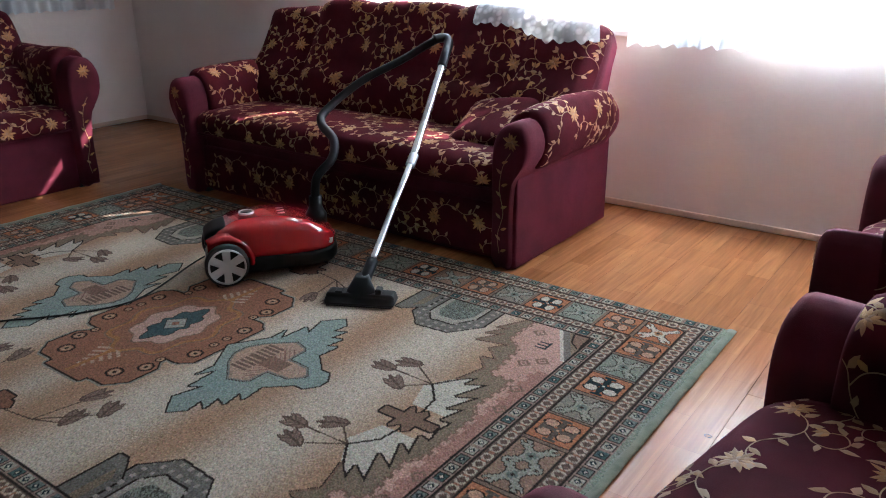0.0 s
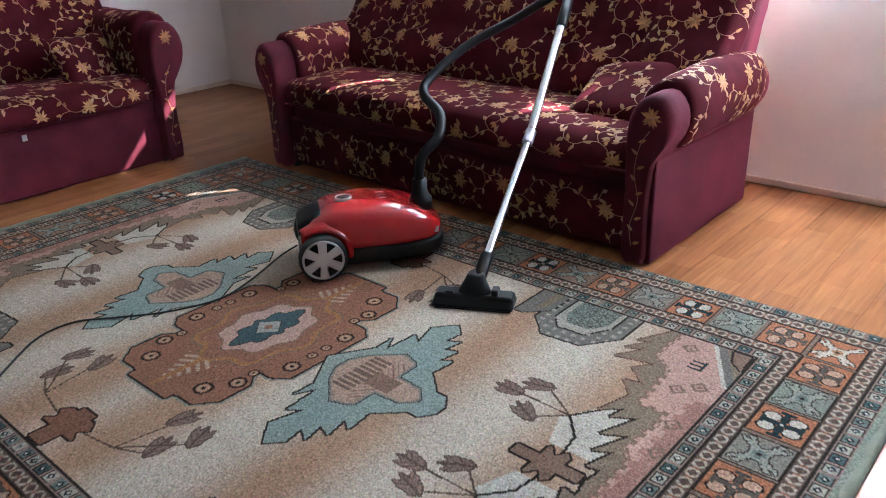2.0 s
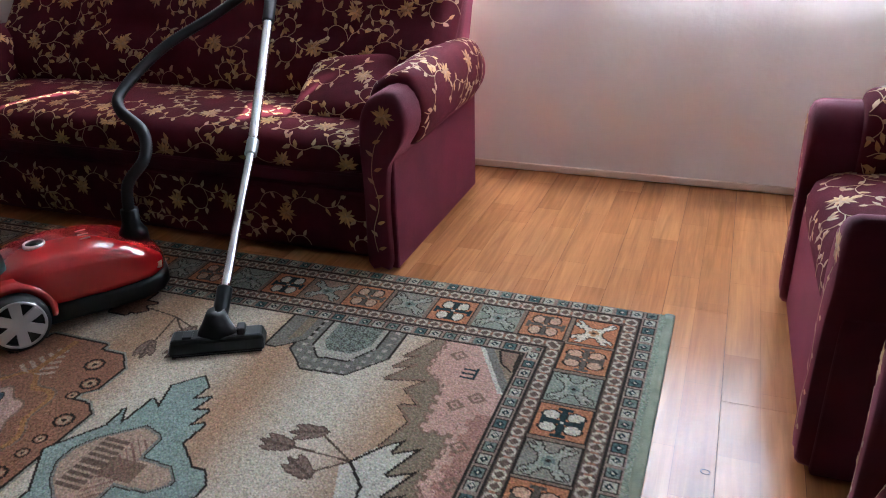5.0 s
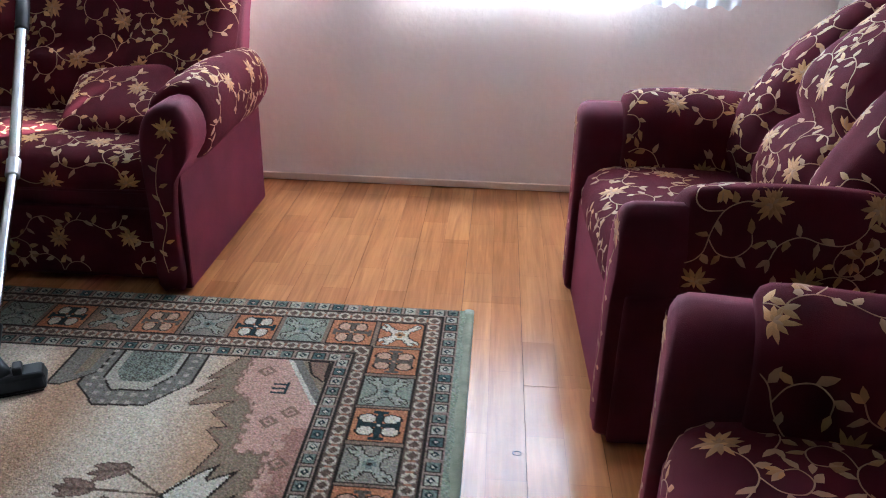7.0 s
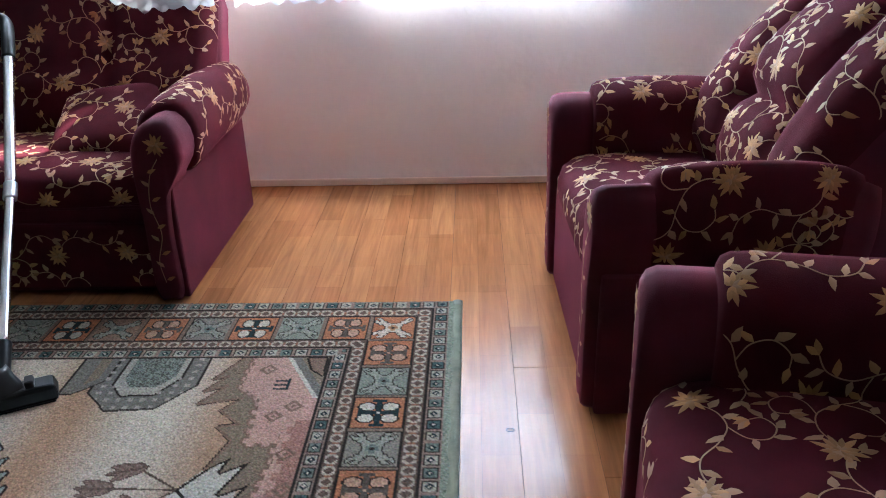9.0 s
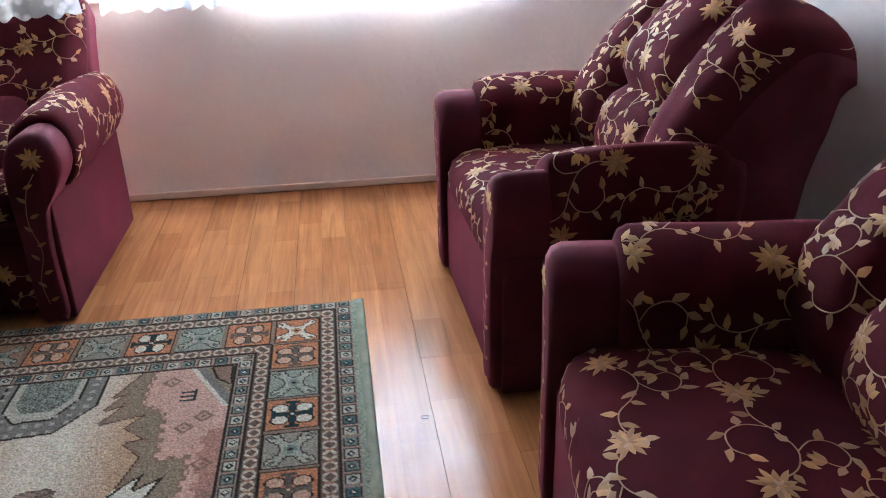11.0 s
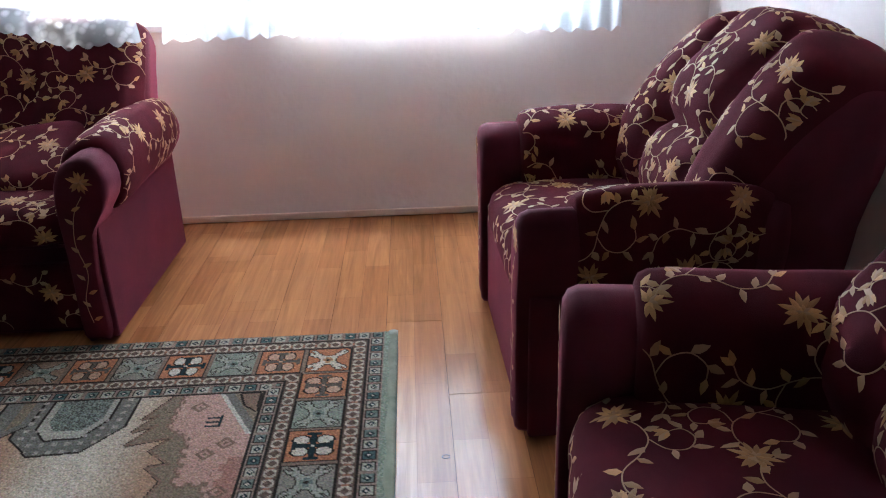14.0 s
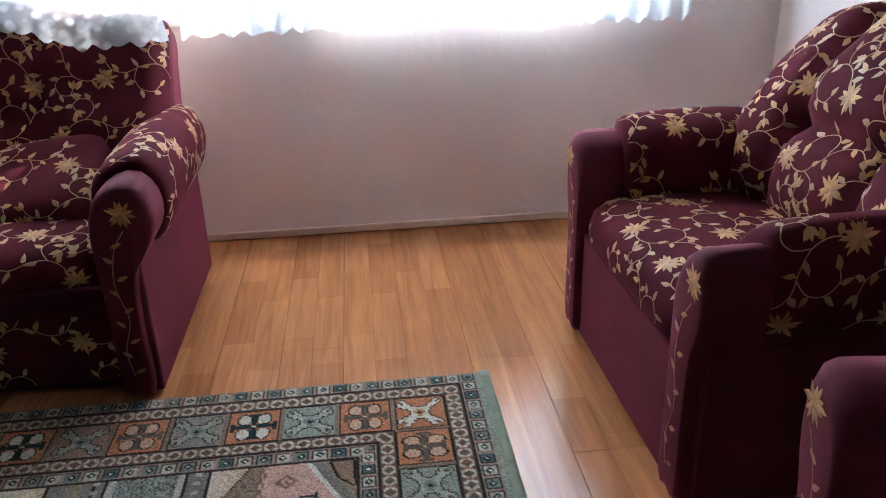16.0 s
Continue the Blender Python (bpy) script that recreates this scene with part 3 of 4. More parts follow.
def curtain(name, x0, x1, y, z0, z1, seed, label, folds=11.0, axis="x", depth=0.018, pinch=(0, 0), tied=(1.30, 0.20)):
    """A gathered lace curtain with a scalloped hem."""
    ob = thing(name, Matrix(), label, "curtain")
    n, rows = int((x1 - x0) * 90), 26
    rng = random.Random(seed)
    ph = [rng.uniform(0, 6.28) for _ in range(3)]
    body_v, hem_v, nets = [], [], []
    for i in range(n):
        a = x0 + (x1 - x0) * i / (n - 1)
        w = math.sin(folds * 2 * math.pi * a + ph[0] + 0.8 * math.sin(3.1 * a + ph[1]))
        foot = z0 + 0.009 * (1 - abs(math.sin(math.pi * a / 0.062))) + 0.006 * w + 0.008 * math.sin(2.3 * a + ph[2])
        col = []
        for j in range(rows + 1):
            t = j / rows
            z = foot + (z1 - foot) * t ** 1.6
            off = depth * (1 - 0.35 * t) * w + 0.006 * math.sin(17 * a + 4 * z)
            low = math.exp(-((z - tied[0]) / tied[1]) ** 2)
            mid = (a - x0) / (x1 - x0)
            aa = a + low * (pinch[0] * (1 - mid) - pinch[1] * mid)
            col.append((aa, y + off, z) if axis == "x" else (y + off, a, z))
        nets.append(col)
    split = 7
    for nm, r0, r1, mat in (("hem_border", 0, split, LACE), ("net", split, rows, TULLE)):
        verts = [c[j] for c in nets for j in range(r0, r1 + 1)]
        m = r1 - r0 + 1
        faces = [(i * m + j, (i + 1) * m + j, (i + 1) * m + j + 1, i * m + j + 1) for i in range(n - 1) for j in range(m - 1)]
        mesh_object(nm, verts, faces, mat, ob)
    rail = tube("curtain_rail", [(x0 - 0.05, y, z1), ((x0 + x1) / 2, y, z1), (x1 + 0.05, y, z1)] if axis == "x" else [(y, x0 - 0.05, z1), (y, (x0 + x1) / 2, z1), (y, x1 + 0.05, z1)], 0.012, PVC, ob, sides=8)
    for a in (x0 + 0.08, x1 - 0.08):
        dims = (a - 0.012, a + 0.012, y - 0.012, YN - 0.001, z1 - 0.02, z1 + 0.02) if axis == "x" else (XW + 0.001, y + 0.012, a - 0.012, a + 0.012, z1 - 0.02, z1 + 0.02)
        boxed("bracket", dims, PVC, ob, bevel=0.003)
    return ob


def draped_curtain(x0, x1, label, pinch):
    """A net that hangs from the rail and whose scalloped end lies over the top of the sofa."""
    ob = thing("lace_curtain", Matrix(), label, "curtain")
    path = loop_curve([(1.10, 2.35), (1.10, 1.9), (1.095, 1.5), (1.07, 1.22), (1.0, 1.11), (0.91, 1.075), (0.835, 1.064), (0.775, 1.050), (0.734, 1.03), (0.708, 1.0), (0.685, 0.955)], 48, False)
    n = 130
    cols = []
    for i in range(n):
        mid = i / (n - 1)
        a = x0 + (x1 - x0) * mid
        w = math.sin(60 * a + 1.3 * math.sin(5 * a))
        scallop = abs(math.sin(math.pi * a / 0.06))
        fall = 0.055 * min(1.0, max(0.0, (a + 1.36) / 0.18)) - 0.012 + 0.006 * math.sin(9 * a)
        over = min(1.0, max(0.0, (a + 1.74) / 0.14))
        col = []
        for j, (y, z) in enumerate(path):
            t = j / (len(path) - 1)
            low = math.exp(-((z - 1.30) / 0.20) ** 2)
            hang = max(0.0, (t - 0.8) / 0.2)
            loose = 0.018 * w * (1 - 0.75 * t)
            y = 1.09 + (y - 1.09) * over * over * (3 - 2 * over)
            col.append((a + low * (pinch[0] * (1 - mid) - pinch[1] * mid), y + loose - 0.004 * w * hang - 0.25 * fall * hang, z - fall * max(0.0, (t - 0.6) / 0.4) - 0.014 * scallop * hang ** 4 + 0.006 * w * hang))
        cols.append(col)
    for nm, r0, r1, mat in (("net", 0, 31, TULLE), ("sheer_end", 31, 36, SHEER), ("hem_border", 36, 47, SHEER_LACE)):
        m = r1 - r0 + 1
        verts = [c[j] for c in cols for j in range(r0, r1 + 1)]
        faces = [(i * m + j, (i + 1) * m + j, (i + 1) * m + j + 1, i * m + j + 1) for i in range(n - 1) for j in range(m - 1)]
        mesh_object(nm, verts, faces, mat, ob)
    tube("curtain_rail", [(x0 - 0.02, 1.10, 2.35), ((x0 + x1) / 2, 1.10, 2.35), (x1 + 0.01, 1.10, 2.35)], 0.012, PVC, ob, sides=8)
    boxed("bracket", (x0 + 0.07, x0 + 0.094, 1.09, YN - 0.001, 2.33, 2.37), PVC, ob, bevel=0.003)
    return ob


curtain("lace_curtain", -0.96, 1.01, 1.105, 0.856, 2.35, 3, "white lace curtain with a scalloped hem in the window", pinch=(0.24, 0))
draped_curtain(-1.95, -0.90, "white lace curtain draped over the sofa back", (0.10, 0.25))
curtain("lace_curtain", -2.95, -1.98, 1.10, 0.93, 2.35, 6, "white lace curtain hanging behind the sofa back", pinch=(0.40, 0), tied=(1.88, 0.10))
curtain("lace_curtain", -2.2, 0.98, XW + 0.09, 0.90, 2.35, 8, "white net curtain on the shaded side wall", axis="y")

# ---- seating ----
seat_unit("sofa", pose(-2.043, 0.055, 0), 1.085, [-1, -0.64, -0.28, 0.28, 0.64, 1], 10, "burgundy velvet sofa with gold embroidered flowers", "sofa", True, flare=0.75, back_half=1.095, thin=0.11)
side_sofa = seat_unit("sofa", pose(-3.72, -1.29, 0, 0, 0, 90), 1.08, [-1, -0.64, -0.28, 0.28, 0.64, 1], 20, "burgundy floral velvet sofa in shade along the wall", "sofa", False, lift=0.10, back_half=1.12)
boxed("label_tag", (0.278, 0.302, 0.010, 0.016, 0.285, 0.315), SILVER, side_sofa, "small pale tag on the front", 0.002)
seat_unit("armchair", pose(0.368, -0.175, 0, 0, 0, -88.8), 0.455, [-1, -0.42, 0.42, 1], 30, "burgundy velvet armchair with gold embroidered flowers", "armchair", False, "armchairs along the wall", 0.10, 0.3, 0.455, 0.11, -0.03)
seat_unit("armchair", pose(0.345, -1.46, 0, 0, 0, -99.0) @ Matrix.Scale(0.958, 4, (0, 0, 1)), 0.455, [-1, -0.42, 0.42, 1], 40, "burgundy velvet armchair with gold embroidered flowers", "armchair", False, "armchairs along the wall", 0.10, 0.3, 0.455, 0.11, -0.03)
cushion("cushion", pose(-1.28, 0.44, 0.488, 24, -7, 3), 0.21, 51, "burgundy floral cushion leaning in the sofa corner")
cushion("cushion", pose(-4.05, -0.50, 0.50, 0, 62, 15), 0.20, 52, "burgundy floral cushion on the shaded sofa")

# ---- carpet: a knotted pattern, symmetric about both axes ----
CARPET_X, CARPET_Y, KNOT = 3.40, 2.26, 0.004
CARPET_TOP = 0.011


def carpet_colours():
    nu, nv = int(CARPET_X / 2 / KNOT) + 1, int(CARPET_Y / 2 / KNOT) + 1
    U, V = np.meshgrid(np.arange(nu) * KNOT, np.arange(nv) * KNOT, indexing="ij")
    C = np.zeros((nu, nv, 3))
    X, Y = CARPET_X / 2 - U, CARPET_Y / 2 - V
    cream, tan, rust, orange = (0.62, 0.53, 0.43), (0.46, 0.29, 0.19), (0.32, 0.155, 0.10), (0.46, 0.19, 0.095)
    teal, navy, grey, green = (0.175, 0.21, 0.185), (0.035, 0.06, 0.07), (0.205, 0.19, 0.165), (0.29, 0.32, 0.25)
    pink, blue, taupe, dark, white = (0.54, 0.33, 0.27), (0.30, 0.365, 0.335), (0.27, 0.205, 0.145), (0.055, 0.04, 0.035), (0.59, 0.54, 0.46)
    brown = (0.26, 0.165, 0.12)

    def put(mask, colour):
        C[mask] = colour

    def poly(pts, a=U, b=V):
        inside = np.zeros(a.shape, bool)
        for (x0, y0), (x1, y1) in zip(pts, pts[1:] + pts[:1]):
            if y0 != y1:
                cross = ((b < y0) != (b < y1)) & (a < (x1 - x0) * (b - y0) / (y1 - y0) + x0)
                inside ^= cross
        return inside

    def grow(mask, n=1):
        out = mask.copy()
        for _ in range(n):
            g = out.copy()
            g[1:] |= out[:-1]
            g[:-1] |= out[1:]
            g[:, 1:] |= out[:, :-1]
            g[:, :-1] |= out[:, 1:]
            out = g
        return out

    def outlined(mask, fill, line=dark, n=2):
        put(grow(mask, n) & ~mask, line)
        put(mask, fill)

    def line(pts, width, colour):
        for (x0, y0), (x1, y1) in zip(pts[:-1], pts[1:]):
            l2 = (x1 - x0) ** 2 + (y1 - y0) ** 2
            t = np.clip(((U - x0) * (x1 - x0) + (V - y0) * (y1 - y0)) / l2, 0, 1)
            put((U - x0 - t * (x1 - x0)) ** 2 + (V - y0 - t * (y1 - y0)) ** 2 < width ** 2 / 4, colour)

    # field with shaded bands
    band = 0.5 + 0.5 * np.cos(2 * np.pi * (X - 0.40) / 0.47)
    band = np.clip(band * 1.15 - 0.05, 0, 1) ** 0.8
    C[:] = np.array(tan) + (np.array(cream) - np.array(tan)) * band[..., None]

    # end lunettes: taupe saw-tooth, pink inside
    saw = lambda t, p: np.abs(((t / p) % 1) - 0.5) * 2
    put(poly([(0.54, 0.80), (0.62, 0.86), (0.68, 0.95), (0.64, 1.06), (0.5, 1.06)]), white)
    zigzag = [(0.64, 0.34), (0.71, 0.47), (0.67, 0.45), (0.72, 0.53), (0.66, 0.50), (0.72, 0.59), (0.60, 0.56), (0.645, 0.62), (0.58, 0.68), (0.635, 0.69), (0.58, 0.75), (0.615, 0.86), (0.56, 0.81), (0.575, 0.87), (0.51, 0.83), (0.56, 0.95), (0.49, 0.91), (0.54, 1.02), (0.49, 0.99), (0.52, 1.08), (0.48, 1.07), (0.50, 1.2)]
    outlined(poly(zigzag + [(0.38, 1.2), (0.38, 0.34)]), taupe, dark)
    line(zigzag[:12], 0.008, brown)
    inner_edge = [(0.61, 0.34), (0.615, 0.51), (0.55, 0.57), (0.54, 0.68), (0.54, 0.76), (0.47, 0.76), (0.46, 0.72), (0.455, 0.83), (0.47, 0.96), (0.44, 1.0), (0.44, 1.2)]
    zone = poly(inner_edge + [(0.38, 1.2), (0.38, 0.34)])
    outlined(zone | (grow(zone, 3) & ((np.floor(V / 0.02) + np.floor(U / 0.02)) % 2 == 0)), pink, brown)
    put((U < 0.43 + 0.015 * (np.floor(V / 0.03) % 2)) & (V > 0.66), (0.40, 0.215, 0.17))
    for a, b in ((0.56, 0.42), (0.45, 0.60), (0.495, 0.645), (0.43, 0.80), (0.41, 0.93)):
        d = np.abs(U - a) + np.abs(V - b)
        put(((d < 0.028) & (d > 0.016)) | (d < 0.007), brown)
    put(((np.abs(U - 0.503) < 0.022) & (np.abs(V - 0.495) < 0.028)) & ((np.abs(U - 0.485) < 0.005) | (np.abs(((V - 0.467) / 0.02) % 1 - 0.5) < 0.2)), navy)
    # cut corner of the field
    cut = poly([(0.38, 0.34), (0.515, 0.34), (0.395, 0.56), (0.38, 0.60)])
    put(cut, taupe)
    line([(0.512, 0.345), (0.398, 0.555)], 0.016, white)
    line([(0.494, 0.343), (0.385, 0.545)], 0.024, grey)
    outlined(poly([(0.40, 0.36), (0.45, 0.36), (0.43, 0.42), (0.395, 0.45)]), brown)
    # side brackets
    octa = poly([(0.755, 0.30), (0.755, 0.50), (0.835, 0.605), (0.97, 0.615), (1.05, 0.53), (1.05, 0.30)])
    outlined(octa, grey)
    hook = poly([(1.03, 0.34), (1.03, 0.47), (1.10, 0.535), (1.135, 0.535), (1.135, 0.34)])
    outlined(hook, grey)
    put(poly([(1.055, 0.33), (1.055, 0.46), (1.085, 0.49), (1.085, 0.33)]), taupe)
    outlined(poly([(0.81, 0.30), (0.81, 0.46), (0.86, 0.54), (0.955, 0.545), (0.995, 0.49), (0.995, 0.30)]), (0.43, 0.39, 0.33))
    core = poly([(0.825, 0.30), (0.825, 0.45), (0.865, 0.505), (0.945, 0.505), (0.975, 0.46), (0.975, 0.30)])
    put(core, (0.26, 0.28, 0.24))
    speckle = np.random.default_rng(9).random(U.shape)
    put(core & (speckle < 0.38), (0.11, 0.105, 0.09))
    ringm = octa & ~grow(core, 6)
    put(ringm & (((U / 0.035) % 1 < 0.4) & ((V / 0.035) % 1 < 0.4)), (0.42, 0.36, 0.32))

    # medallion, measured from the centre
    body = poly([(-1, -1), (0.30, -1), (0.30, 0.155), (0.265, 0.185), (0.205, 0.19), (0.205, 0.215), (0.24, 0.25), (0.24, 0.355), (0.19, 0.41), (0.10, 0.415), (0.10, 0.445), (-1, 0.445)], X, Y)
    put(grow(body, 4), (0.30, 0.29, 0.25))
    outlined(body, rust, dark, 2)
    theta, rho = np.arctan2(Y / 0.24, X / 0.18), np.hypot(X / 0.18, Y / 0.24)
    gold = (0.40, 0.20, 0.085)
    ringed = 1 + 0.09 * np.cos(8 * theta)
    put(np.abs(rho - ringed) < 0.045, gold)
    put(np.abs(rho - ringed - 0.06) < 0.02, brown)
    flame = (X < 0.075 * np.clip((0.42 - Y) / 0.17, 0, 1)) & (Y > 0.25) & (Y < 0.42)
    put(flame & (np.abs(((Y - X * 0.6) / 0.032) % 1 - 0.5) < 0.22), (0.50, 0.36, 0.28))
    put((X < 0.012) & (Y > 0.25) & (Y < 0.43), gold)
    outlined(rho < 0.70 + 0.05 * np.cos(8 * theta), (0.52, 0.34, 0.28), brown)
    slim = np.hypot(X / 0.12, Y / 0.27)
    outlined(slim < 0.50 + 0.06 * np.cos(8 * theta), (0.075, 0.12, 0.13), dark, 1)
    outlined((np.abs(X) / 0.05 + np.abs(Y) / 0.05) < 1, (0.40, 0.38, 0.33), dark, 1)
    put((np.abs(X) / 0.02 + np.abs(Y) / 0.02) < 1, rust)
    for a, b, s in ((0.20, 0.265, 0.030), (0.145, 0.345, 0.032), (0.255, 0.11, 0.030), (0.255, 0.03, 0.020), (0.195, 0.205, 0.02)):
        d = np.maximum(np.abs(X - a), np.abs(Y - b)) + 0.4 * np.minimum(np.abs(X - a), np.abs(Y - b))
        put((d < s) & (d > s * 0.72), dark)
        put(d < s * 0.6, (0.46, 0.30, 0.2))
        put(d < s * 0.25, dark)

    # blue serrated diamonds
    dx, dy = X - 0.51, np.abs(Y)
    edge = [(-0.22, -0.1), (-0.21, 0.01), (-0.13, 0.13), (-0.135, 0.20), (-0.10, 0.14), (-0.09, 0.26), (-0.05, 0.23), (-0.08, 0.33), (-0.02, 0.395), (0.02, 0.355), (0.01, 0.29), (0.055, 0.315), (0.04, 0.25), (0.085, 0.265), (0.07, 0.19), (0.11, 0.215), (0.10, 0.13), (0.18, 0.06), (0.215, 0.06), (0.245, 0.02), (0.245, -0.1)]
    outlined(poly(edge, dx, dy), blue, dark)
    lozenge = poly([(-0.15, -0.1), (-0.14, 0.03), (-0.11, 0.08), (-0.03, 0.15), (0.03, 0.13), (0.035, 0.045), (0.13, 0.04), (0.16, 0.01), (0.16, -0.1)], dx, dy)
    outlined(lozenge, (0.47, 0.32, 0.24), (0.26, 0.24, 0.215), 2)
    put(grow(lozenge, 3) & ~grow(lozenge, 2), dark)
    put(lozenge & (np.abs(dx - 0.02) < 0.05) & (dy < 0.035), brown)
    put(lozenge & (np.abs(dx + 0.06) < 0.035) & (dy < 0.09) & (((dy) / 0.02) % 1 < 0.5), (0.20, 0.13, 0.10))
    put(lozenge & (np.abs(dx - 0.01) < 0.03) & (dy < 0.11) & (((dx + dy) / 0.022) % 1 < 0.35), (0.27, 0.15, 0.12))

    # leaf sprigs
    def leaf(a, b, turn, s=0.05):
        ca, sa = math.cos(turn), math.sin(turn)
        p, q = (U - a) * ca + (V - b) * sa, -(U - a) * sa + (V - b) * ca
        shape = poly([(s * i, s * j) for i, j in ((-0.85, 0.0), (-0.55, 0.34), (0.35, 0.58), (0.92, 0.52), (0.55, 0.24), (1.12, 0.0), (0.55, -0.24), (0.92, -0.52), (0.35, -0.58), (-0.55, -0.34))], p, q)
        outlined(shape, (0.27, 0.185, 0.15), (0.12, 0.075, 0.06), 1)
        put(shape & (np.abs(q) < 0.004), (0.13, 0.085, 0.07))
        put(shape & (((p - np.abs(q)) / 0.022) % 1 < 0.3), (0.17, 0.11, 0.09))

    for a, b, t in ((0.80, 0.86, 0.3), (0.76, 0.99, -0.5), (0.855, 0.925, 0.0)):
        line([(a - 0.03, b), (0.66, 0.93)], 0.006, (0.12, 0.08, 0.06))
        leaf(a, b, t)
    line([(0.66, 0.93), (0.60, 1.0), (0.58, 1.13)], 0.008, dark)
    line([(0.66, 0.93), (0.61, 0.86)], 0.008, dark)
    for a, b, t in ((1.41, 0.55, 1.4), (1.47, 0.66, 1.9), (1.36, 0.64, 1.2)):
        line([(a, b - 0.03), (1.50, 0.48), (1.62, 0.46)], 0.006, (0.12, 0.08, 0.06))
        leaf(a, b, t)
    tulip = ((np.abs(X) < 0.035) & (V > 0.36) & (V < 0.52)) | ((np.abs(X) < 0.085 - 0.03 * saw(V, 0.05)) & (V > 0.42) & (V < 0.50))
    outlined(tulip, (0.26, 0.13, 0.085))
    tulip = ((np.abs(Y) < 0.065 - 0.03 * saw(U, 0.05)) & (U > 0.56) & (U < 0.63)) | ((np.abs(Y) < 0.02) & (U > 0.50) & (U < 0.70))
    outlined(tulip, brown)

    # borders: distance in from the ends (U) and the sides (V)
    e = U - 0.035
    d, along = np.minimum(e, V), np.where(e < V, V, e)
    put(d < 0.345, (0.30, 0.235, 0.18))

    def strip(lo, hi, period, kind):
        m = (d >= lo) & (d < hi)
        c, p = (d - (lo + hi) / 2) / ((hi - lo) / 2), (along / period) % 2
        first, f = p < 1, (p % 1) * 2 - 1
        if kind == "boxes":
            put(m, (0.31, 0.22, 0.18))
            put(m & (np.abs(f) < 0.80) & (np.abs(c) < 0.80), dark)
            put(m & first & (np.abs(f) < 0.66) & (np.abs(c) < 0.68), teal)
            put(m & first & (np.floor(along / period / 2) % 3 == 1) & (np.abs(f) < 0.66) & (np.abs(c) < 0.68), (0.08, 0.13, 0.13))
            put(m & ~first & (np.abs(f) < 0.66) & (np.abs(c) < 0.68), (0.43, 0.40, 0.33))
            put(m & (np.abs(f) + np.abs(c) < 0.52), navy)
            put(m & (np.abs(f) + np.abs(c) < 0.22), white)
        else:
            put(m, (0.15, 0.10, 0.08))
            x = np.abs(np.abs(f) - np.abs(c)) < 0.30
            put(m & x & (np.abs(c) < 0.78), (0.50, 0.42, 0.335))
            put(m & (np.abs(f) < 0.18) & (np.abs(c) < 0.35), rust)
        put(grow(m, 2) & ~m, dark)

    strip(0.004, 0.052, 0.047, "boxes")
    strip(0.058, 0.104, 0.041, "cross")
    strip(0.254, 0.296, 0.041, "cross")
    strip(0.302, 0.348, 0.047, "boxes")
    main = (d >= 0.108) & (d < 0.250)
    put(main, (0.24, 0.17, 0.13))
    pitch = 0.150
    c = (d - 0.179) / 0.071
    n = np.floor((along - 0.104) / pitch).astype(int)
    f = (((along - 0.104) / pitch) % 1) * 2 - 1
    fills = [(0.33, 0.215, 0.155), (0.265, 0.28, 0.235), (0.28, 0.25, 0.21)]
    for k in range(n[main].max() + 1):
        cell = main & (n == k)
        odd = k % 2 == 1
        put(cell & (np.abs(f) < 0.93), dark)
        put(cell & (np.abs(f) < 0.88) & (np.abs(c) < 0.95), orange if odd or k == 0 else fills[k // 2 % 3])
        a, b = np.abs(f), np.abs(c)
        if odd:
            # paired hearts between dark spokes
            pale = white if k % 4 == 3 else (0.52, 0.33, 0.24)
            heart = ((b - 0.44) / 0.34) ** 2 + ((a - 0.34) / 0.24) ** 2 + 0.9 * np.clip(0.30 - b, 0, 1)
            put(cell & (heart < 1.35) & (b > 0.13), dark)
            put(cell & (heart < 0.85) & (b > 0.18) & (a > 0.12), pale)
            spoke = ((a < 0.10) & (b < 0.70)) | ((b < 0.10) & (a < 0.72)) | ((a < 0.24) & (np.abs(b - 0.72) < 0.08)) | ((b < 0.26) & (np.abs(a - 0.72) < 0.08))
            put(cell & spoke, navy if k % 4 == 3 else (0.13, 0.105, 0.09))
            put(cell & (a < 0.06) & (b < 0.06), pale)
        else:
            # a four-armed star with forked ends
            arm = (np.abs(a - b) < 0.14 + 0.16 * np.clip((a - 0.35) / 0.4, 0, 1) + 0.08 * (np.floor((a + b) / 0.16) % 2)) & (a < 0.80) & (b < 0.84)
            fork = (np.abs(a - b) < 0.10) & (a > 0.60)
            star = (arm & ~fork) | (np.maximum(a, b) < 0.34)
            put(cell & grow(star, 1), dark)
            put(cell & star, white if k == 0 else (0.335, 0.335, 0.285))
            put(cell & (np.maximum(a, b) < 0.24) & (np.minimum(a, b) < 0.12), (0.42, 0.24, 0.13) if k == 0 else teal)
            put(cell & (a + b < 0.12), dark)
    put(e < 0.004, green)
    put((V < 0.006) & (e > 0.004), (0.16, 0.15, 0.12))
    return np.where(C.mean(2, keepdims=True) < 0.08, C * 0.45, C * 0.62) * (1.04, 1.0, 0.96)


